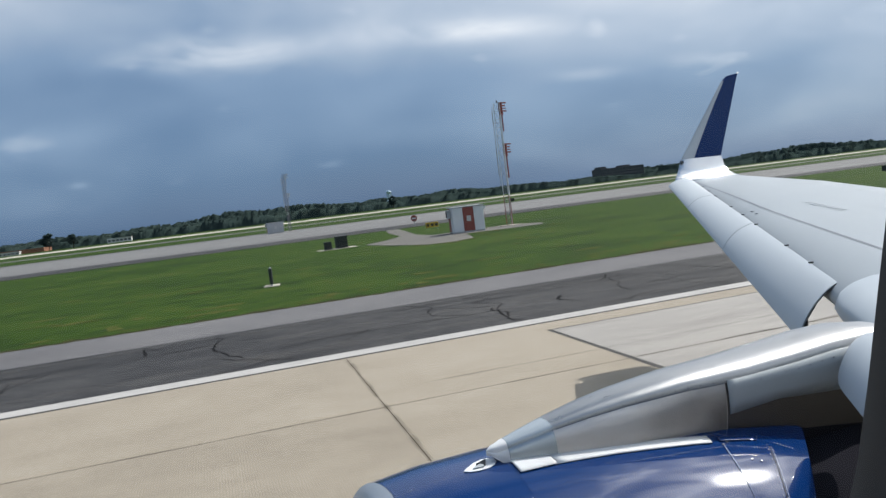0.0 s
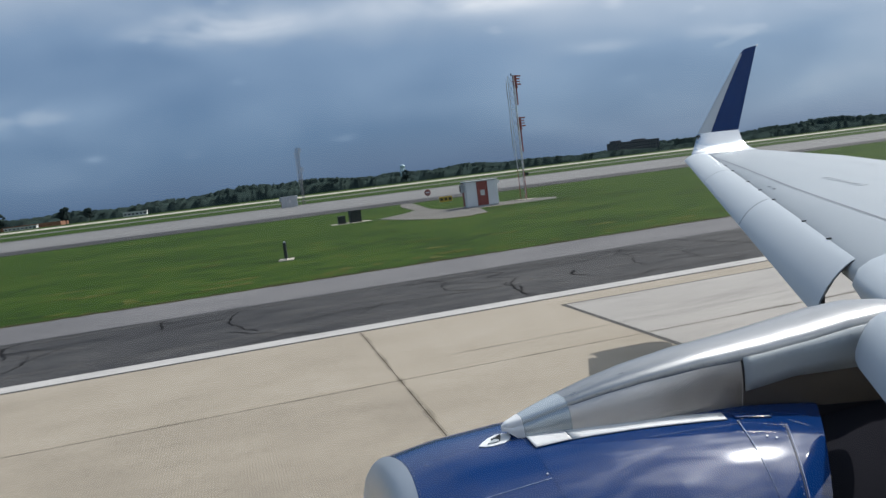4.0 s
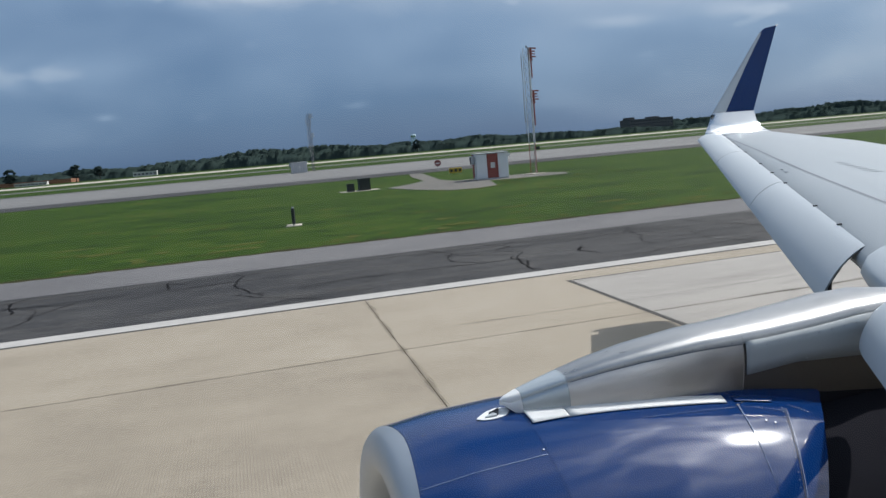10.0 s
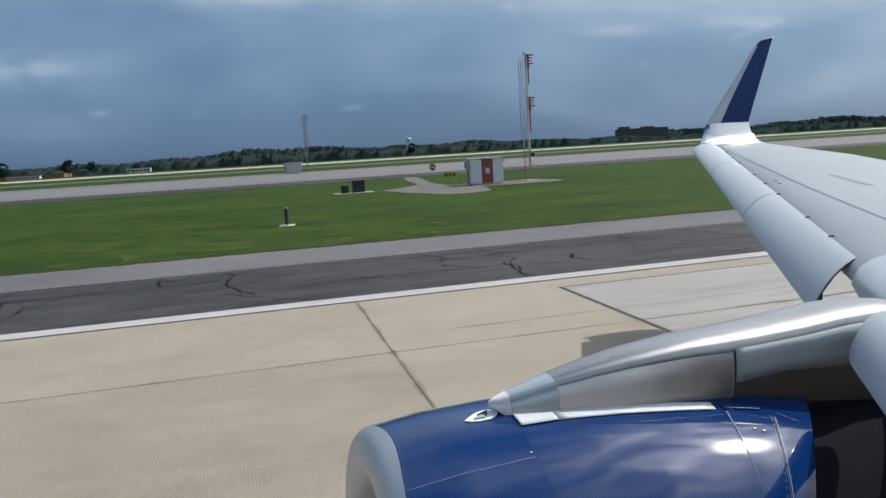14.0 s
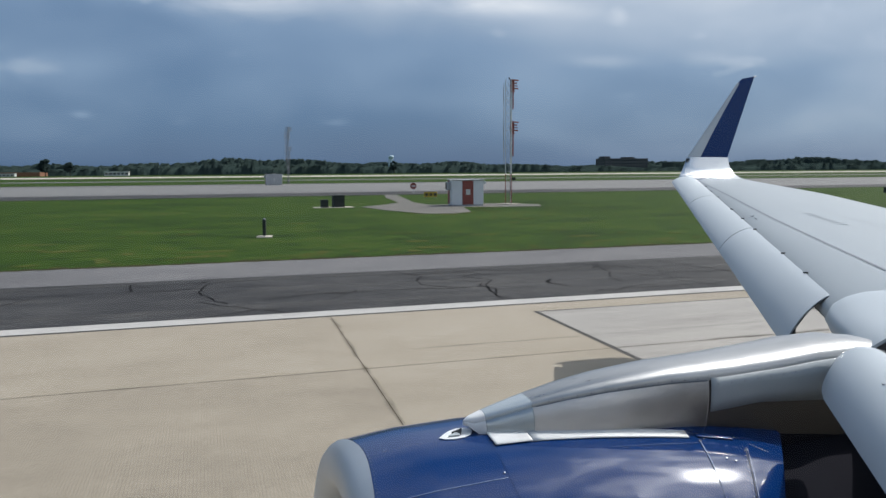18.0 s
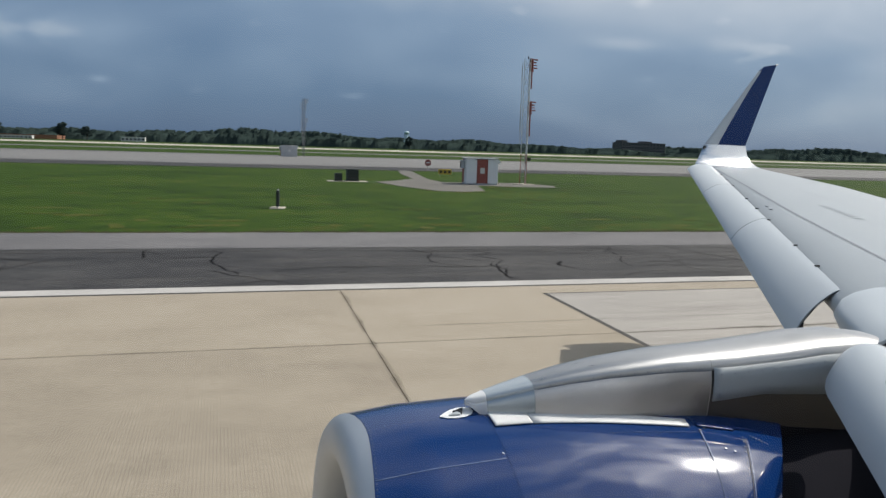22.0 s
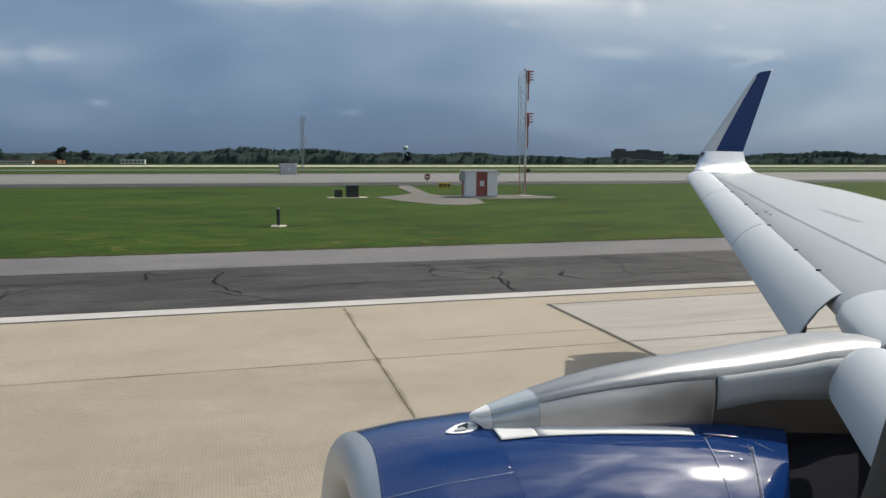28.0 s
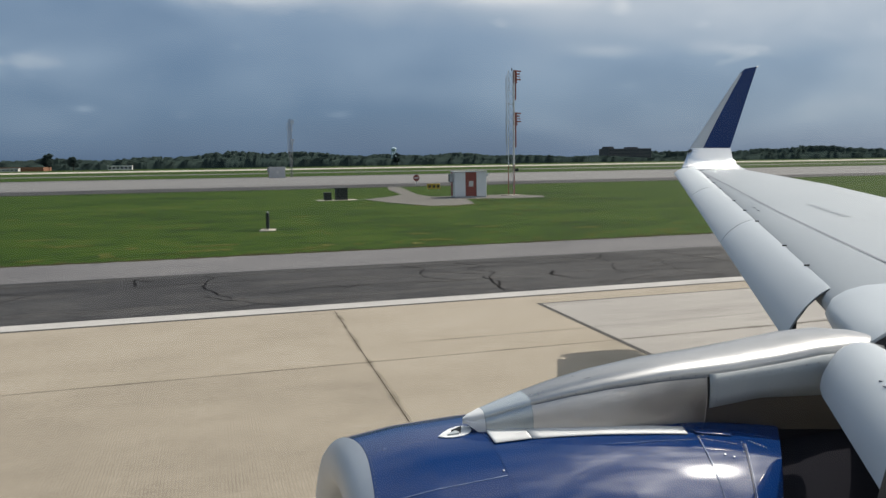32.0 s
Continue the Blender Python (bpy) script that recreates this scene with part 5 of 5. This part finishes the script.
# ---- distance ----
def build_woods():
    """Belts of wood: a closed canopy of domed crowns, with loose leaf clumps breaking its outline."""
    r = numpy.random.default_rng(11)
    vs = numpy.array([(1, 0, 0), (-1, 0, 0), (0, 1, 0), (0, -1, 0), (0, 0, 1), (0, 0, -1)], float)
    fs = numpy.array([(0, 2, 4), (2, 1, 4), (1, 3, 4), (3, 0, 4), (2, 0, 5), (1, 2, 5), (3, 1, 5), (0, 3, 5)])
    for name, y0, y1, x0, x1, crowns, top, label in (
            ("tree_belt_far", 1230, 1300, -650, 2000, 2600, 15.0, "distant dark green wooded ridge along the horizon"),
            ("tree_belt_near", 930, 975, -520, 1500, 1500, 8.6, "distant uneven belt of dark green trees")):
        gx, gy = numpy.arange(x0, x1, 1.3), numpy.arange(y0, y1, 2.2)

        def hill(x):
            return numpy.maximum(0.5, 1 + 0.30 * numpy.sin(x * 0.0061 + 1.0) + 0.16 * numpy.sin(x * 0.017 + 0.4) + 0.10 * numpy.sin(x * 0.05))

        z = numpy.repeat((0.6 * top * hill(gx))[:, None], len(gy), 1)
        cx, cy = r.uniform(x0, x1, crowns), r.uniform(y0 + 1, y1, crowns)
        cr, ch = r.uniform(3.0, 7.5, crowns), top * hill(cx) * r.uniform(0.78, 1.12, crowns)
        for x, y, q, h in zip(cx, cy, cr, ch):
            a, b = numpy.searchsorted(gx, (x - q, x + q))
            d = ((gx[a:b, None] - x) ** 2 + (gy[None] - y) ** 2) / (q * q)
            z[a:b] = numpy.maximum(z[a:b], h * (0.62 + 0.38 * numpy.sqrt(numpy.maximum(0.0, 1 - d))) * (d < 1))
        z += r.normal(0, 0.35, z.shape)
        z[:, 0] = -0.05
        z[:, 1] *= 0.82
        grid = numpy.stack((gx[:, None] + r.normal(0, 0.25, z.shape), gy[None] + r.normal(0, 0.4, z.shape), z), 2)
        m, n = z.shape
        k = (numpy.arange(m - 1)[:, None] * n + numpy.arange(n - 1)[None]).ravel()
        skin = numpy.concatenate((numpy.stack((k, k + n, k + n + 1), 1), numpy.stack((k, k + n + 1, k + 1), 1)))
        per = 14
        t, a = r.uniform(0.0, 0.95, crowns * per), r.uniform(0, math.tau, crowns * per)
        ex, ey, eq, eh = (numpy.repeat(v, per) for v in (cx, cy, cr, ch))
        c = numpy.stack((ex + eq * t * numpy.cos(a), ey + eq * t * numpy.sin(a), eh * (0.62 + 0.38 * numpy.sqrt(1 - t * t)) - 0.1), 1)
        size = r.uniform(0.45, 1.15, (crowns * per, 3))
        leaf = (c[:, None, :] + vs[None] * size[:, None, :] * r.uniform(0.8, 1.2, (len(c), len(vs), 1))).reshape(-1, 3)
        tufts = (fs[None] + (numpy.arange(len(c)) * len(vs))[:, None, None]).reshape(-1, 3) + m * n
        verts = numpy.concatenate((grid.reshape(-1, 3), leaf)) * K
        faces = numpy.concatenate((skin, tufts))
        me = bpy.data.meshes.new(name)
        me.vertices.add(len(verts))
        me.vertices.foreach_set("co", verts.astype(numpy.float32).ravel())
        me.loops.add(faces.size)
        me.loops.foreach_set("vertex_index", faces.astype(numpy.int32).ravel())
        me.polygons.add(len(faces))
        me.polygons.foreach_set("loop_start", numpy.arange(0, faces.size, 3, dtype=numpy.int32))
        me.update(calc_edges=True)
        me.materials.append(M_HAZYFOREST)
        me.shade_smooth()
        tagged(new(name, me), label, "trees", kind="stuff")


build_woods()


def far_building(x, y, w, d, h, mat, label, blocks=(), turn=0.0, rows=3, cols=10):
    b = base("far_building", x, y, -0.05, turn)
    tagged(b, label, "building", "far buildings")
    part("wall", rect_bm(0, w, 0, d, 0, h), mat, b)
    part("roof", rect_bm(-0.4, w + 0.4, -0.4, d + 0.4, h, h + 0.6), mat, b)
    for bx, bw, bh in blocks:
        part("roof_block", rect_bm(bx, bx + bw, d * 0.2, d * 0.8, h + 0.6, h + bh), mat, b)
    for i in range(rows):
        for j in range(cols):
            cx, cz = w * (j + 0.5) / cols, h * (i + 0.55) / rows
            part("window", rect_bm(cx - w * 0.3 / cols, cx + w * 0.3 / cols, -0.12, -0.02, cz - h * 0.25 / rows, cz + h * 0.2 / rows), M_GLASS, b)
    return b


def water_tower(x, y, h, r):
    b = base("water_tower", x, y, -0.05)
    tagged(b, "distant pale blue water tower above the trees", "water tower")
    rings = []
    for k in range(9):
        a = -math.pi / 2 + math.pi * k / 8
        rings.append([(max(0.1, r * math.cos(a)) * math.cos(t), max(0.1, r * math.cos(a)) * math.sin(t), h + 0.62 * r * math.sin(a)) for t in (math.tau * j / 20 for j in range(20))])
    part("tank", loft_bm(rings), M_TANK, b, "pale blue tank", smooth=50)
    part("riser", tube_bm((0, 0, 0), (0, 0, h), 1.1, 1.1, 10), M_TANK, b)
    for k in range(6):
        a = math.tau * k / 6
        part("leg", tube_bm((r * 0.95 * math.cos(a), r * 0.95 * math.sin(a), 0), (r * 0.8 * math.cos(a), r * 0.8 * math.sin(a), h), 0.35, n=6), M_TANK, b)


far_building(582, 1050, 74, 30, 19, M_BRICK, "long dark flat-roofed building among distant trees", ((2, 10, 4.0), (40, 14, 3.0)), 0, 4, 14)
water_tower(271, 1150, 24, 4.3)
tagged(part("earth_bank", prism_bm(((-300, 880), (-165, 885), (-160, 900), (-300, 905)), -0.2, 4.2), M_EARTH), "distant bank of bare red-brown earth", "earth", kind="structure")
far_building(-104, 890, 24, 12, 4.2, M_FARWHITE, "low pale building before distant trees", (), 0, 1, 6)
far_building(-215, 868, 30, 10, 2.6, M_FARWHITE, "low pale building before an earth bank", (), 0, 1, 8)
far_building(-420, 900, 70, 20, 7.0, M_FARWHITE, "long low white terminal shed far off", ((6, 10, 4),), 0, 1, 12)
far_building(-560, 900, 60, 20, 6.0, M_FARWHITE, "long low white hangar far off", ((20, 6, 16),), 0, 1, 10)


def tree(x, y, h, seed):
    b = base("tree", x, y, -0.05)
    tagged(b, "lone dark green broadleaf tree far across the airfield", "tree", "lone trees")
    r = random.Random(seed)
    part("trunk", tube_bm((0, 0, 0), (0.2, 0, h * 0.5), 0.45, 0.25, 8), M_TRUNK, b)
    bm = bmesh.new()
    for _ in range(60):
        a, q = r.uniform(0, math.tau), r.random()
        rad = h * 0.36 * math.sqrt(max(0.05, 1 - (1.7 * q - 0.7) ** 2)) * r.random() ** 0.5
        m_ = Matrix.Translation((rad * math.cos(a), rad * math.sin(a), h * (0.28 + 0.68 * q))) @ Matrix.Diagonal((1, 1, 0.75, 1))
        bmesh.ops.create_icosphere(bm, subdivisions=1, radius=h * r.uniform(0.06, 0.11), matrix=m_)
    for v in bm.verts:
        v.co += Vector((r.uniform(-1, 1), r.uniform(-1, 1), r.uniform(-1, 1))) * 0.02 * h
    part("crown", bm, M_HAZYFOREST, b, "uneven leafy crown")
    for k in range(4):
        a = k * 1.6
        part("limb", tube_bm((0.1, 0, h * 0.3), (h * 0.2 * math.cos(a), h * 0.2 * math.sin(a), h * 0.55), 0.18, 0.08, 6), M_TRUNK, b)


for k, (tx, ty, th) in enumerate(((-250, 820, 15), (-232, 825, 13), (-205, 815, 17), (-150, 830, 17), (-128, 828, 14), (215, 900, 15))):
    tree(tx, ty, th, 30 + k)
build_cracks()


def build_verge():
    """Bare dark soil and dead grass along the edge of the pale strip."""
    r = random.Random(5)
    bm, prev = bmesh.new(), None
    for k in range(900):
        x = -60 + 0.25 * k
        a, b = 33.9 - r.uniform(0.0, 0.2), 33.94 + r.uniform(0.1, 0.8)
        row = (bm.verts.new((x, a, -0.010)), bm.verts.new((x, b, -0.012)))
        if prev:
            bm.faces.new((prev[0], prev[1], row[1], row[0]))
        prev = row
    tagged(part("verge", bm, M_VERGE), "ragged dark soil edge between asphalt and grass", "verge", kind="stuff")
    bm = bmesh.new()
    for i in range(230):
        # scattered over the field, and worn ground round the mast and its path
        cx, cy = (r.uniform(-32, 85), r.choice((r.uniform(34.5, 38), r.uniform(35, 60), r.uniform(35, 75)))) if i < 195 else (r.uniform(14, 37), r.uniform(64, 84))
        w, d = r.uniform(0.15, 1.3), r.uniform(0.12, 0.6)
        pts = [(cx + w * math.cos(a) * r.uniform(0.6, 1.2), cy + d * math.sin(a) * r.uniform(0.6, 1.2)) for a in (math.tau * k / 14 for k in range(14))]
        bm.faces.new([bm.verts.new((x, y, -0.047 + 0.00007 * i)) for x, y in pts])
    tagged(part("dry_patches", bm, M_DRY), "dry brownish patches in the mown grass", "grass", kind="stuff")


build_verge()

# ---- markings and slabs ----
SX, SY, X0, Y0 = 12.95, 6.5, -0.58, 21.05
SKEW = 0.036  # the joints lean a little to the runway's axis
runway = slab_box("runway_base", -170, 230, -24.4, 21.05, -0.4, -0.02, M_JOINT, "dark joint filler between runway slabs", "runway")


def build_slabs():
    bm = rect_bm(0.007, SX - 0.007, 0.007, SY - 0.007, -0.3, 0.0, bevel=0.006)
    for v in bm.verts:
        v.co.x -= SKEW * (SY - v.co.y)
    first = part("slab", bm, M_CONCRETE, runway)
    me = first.data
    k = 0
    for i in range(-12, 17):
        for j in range(7):
            ob = first if k == 0 else new("slab", me)
            ob.parent = runway
            ob.location = ((X0 + i * SX - SKEW * j * SY) * K, (Y0 - (j + 1) * SY) * K, 0)
            k += 1


def quad_bm(x0, x1, y0, y1, z0, z1, skew=SKEW):
    pts = [(x - skew * (Y0 - y), y) for x, y in ((x0, y0), (x1, y0), (x1, y1), (x0, y1))]
    return prism_bm(pts, z0, z1)


def marking(name, x0, x1, y0, y1, mat, label, category, z=0.004):
    """Paint laid on the slabs, open over the joints."""
    m = base(name, 0, 0, 0)
    tagged(m, label, category, kind="structure")
    cx = [x0] + [X0 + i * SX for i in range(-20, 30) if x0 + 0.1 < X0 + i * SX < x1 - 0.1] + [x1]
    cy = [y0] + [Y0 - j * SY for j in range(-1, 8) if y0 + 0.1 < Y0 - j * SY < y1 - 0.1][::-1] + [y1]
    g = 0.018
    for a, b in zip(cx, cx[1:]):
        for c, d in zip(cy, cy[1:]):
            part("paint", quad_bm(a + (g if a != x0 else 0), b - (g if b != x1 else 0), c + (g if c != y0 else 0), d - (g if d != y1 else 0), 0.0005, z), mat, m)
    for a in ((x0 - 0.13, x0, y0 - 0.13, y1 + 0.1), (x1, x1 + 0.13, y0 - 0.13, y1 + 0.1), (x0, x1, y0 - 0.13, y0), (x0, x1, y1, y1 + 0.09)):
        part("border", quad_bm(*a, 0.0005, z + 0.0005), M_BLACK, m, "black painted border")
    return m


slab_box("edge_stripe", -170, 230, 20.32, 21.04, -0.01, 0.005, M_STRIPE, "white painted runway edge stripe", "marking")
slab_box("edge_line", -170, 230, 20.17, 20.32, -0.01, 0.004, M_BLACK, "thin black line inside the edge stripe", "marking")
marking("aiming_point", 4.98, 44.2, 11.5, 19.0, M_PAINT, "broad worn white aiming point marking with black border", "marking")
for k, bx in enumerate((-71.0, -150.0)):
    marking("touchdown_bar", bx - 19.4, bx, 12.2, 13.8, M_PAINT, "narrow worn white touchdown bar on concrete", "marking")
    marking("touchdown_bar", bx - 19.4, bx, 9.1, 10.9, M_PAINT, "narrow worn white touchdown bar on concrete", "marking")


def soft_band(bm, pts, w, z, r):
    """A stain along a line, full in the middle and fading to both edges."""
    fade = bm.verts.layers.float.get("fade") or bm.verts.layers.float.new("fade")
    prev = None
    n = len(pts)
    for i, (x, y) in enumerate(pts):
        a, b = Vector(pts[max(0, i - 1)]), Vector(pts[min(n - 1, i + 1)])
        d = (b - a).normalized()
        k = w * r.uniform(0.6, 1.4)
        end = 0.0 if i in (0, n - 1) else 1.0
        row = []
        for e, f in ((-1, 0), (-0.35, 0.75), (0, 1), (0.35, 0.75), (1, 0)):
            v = bm.verts.new((x - d.y * k * e, y + d.x * k * e, z))
            v[fade] = f * end
            row.append(v)
        if prev:
            for q in range(4):
                bm.faces.new((prev[q], prev[q + 1], row[q + 1], row[q]))
        prev = row


def build_stains():
    """Brown stains along the joints and dark tyre smears along the runway."""
    r = random.Random(8)
    bm = bmesh.new()
    for i in range(-6, 10):
        pts = []
        for k in range(60):
            y = Y0 - 0.95 - k * 0.62
            pts.append((X0 + i * SX - SKEW * (Y0 - y) + r.uniform(-0.02, 0.02), y))
        soft_band(bm, pts, 0.085, 0.0056, r)
    for j in range(1, 6):
        soft_band(bm, [(-60 + 0.5 * k, Y0 - j * SY + r.uniform(-0.008, 0.008)) for k in range(300)], 0.05, 0.0052, r)
        for _ in range(9):
            # blots spreading from the seam
            x, L = r.uniform(-40, 60), r.uniform(1.0, 4.5)
            soft_band(bm, [(x + L * k / 10, Y0 - j * SY + 0.05 * math.sin(k)) for k in range(11)], r.uniform(0.12, 0.3), 0.0060, r)
    lanes = bmesh.new()
    for y, w in ((28.2, 0.5), (27.2, 0.35), (25.6, 0.6), (24.3, 0.3), (22.4, 0.5)):
        for n in range(9):
            x, L = -70 + 22 * n + r.uniform(0, 8), r.uniform(9, 20)
            soft_band(lanes, [(x + L * k / 16, y + 0.08 * math.sin(k * 0.7 + y)) for k in range(17)], w, -0.0065 + 0.0003 * (n % 2), r)
    tagged(part("worn_lanes", lanes, M_SCUFF, asphalt, "pale worn lanes"), kind="stuff")
    tagged(part("joint_stains", bm, M_STAIN, runway, "brown stained joints"), kind="stuff")
    bm = bmesh.new()
    for n in range(22):
        x, y = r.uniform(-45, 70), r.choice((r.uniform(3, 10.5), r.uniform(6, 12), r.uniform(5, 18.5)))
        L = r.uniform(4, 16)
        lean = r.uniform(-0.03, 0.05)
        for twin in ((0.0, 0.34) if n % 3 == 0 else (0.0,)):
            soft_band(bm, [(x + L * k / 14, y + twin + lean * k + 0.02 * math.sin(k + x)) for k in range(15)], r.uniform(0.05, 0.13), 0.0064, r)
    tagged(part("tyre_smears", bm, M_SKID, runway, "faint dark tyre smears"), kind="stuff")


build_stains()
build_slabs()
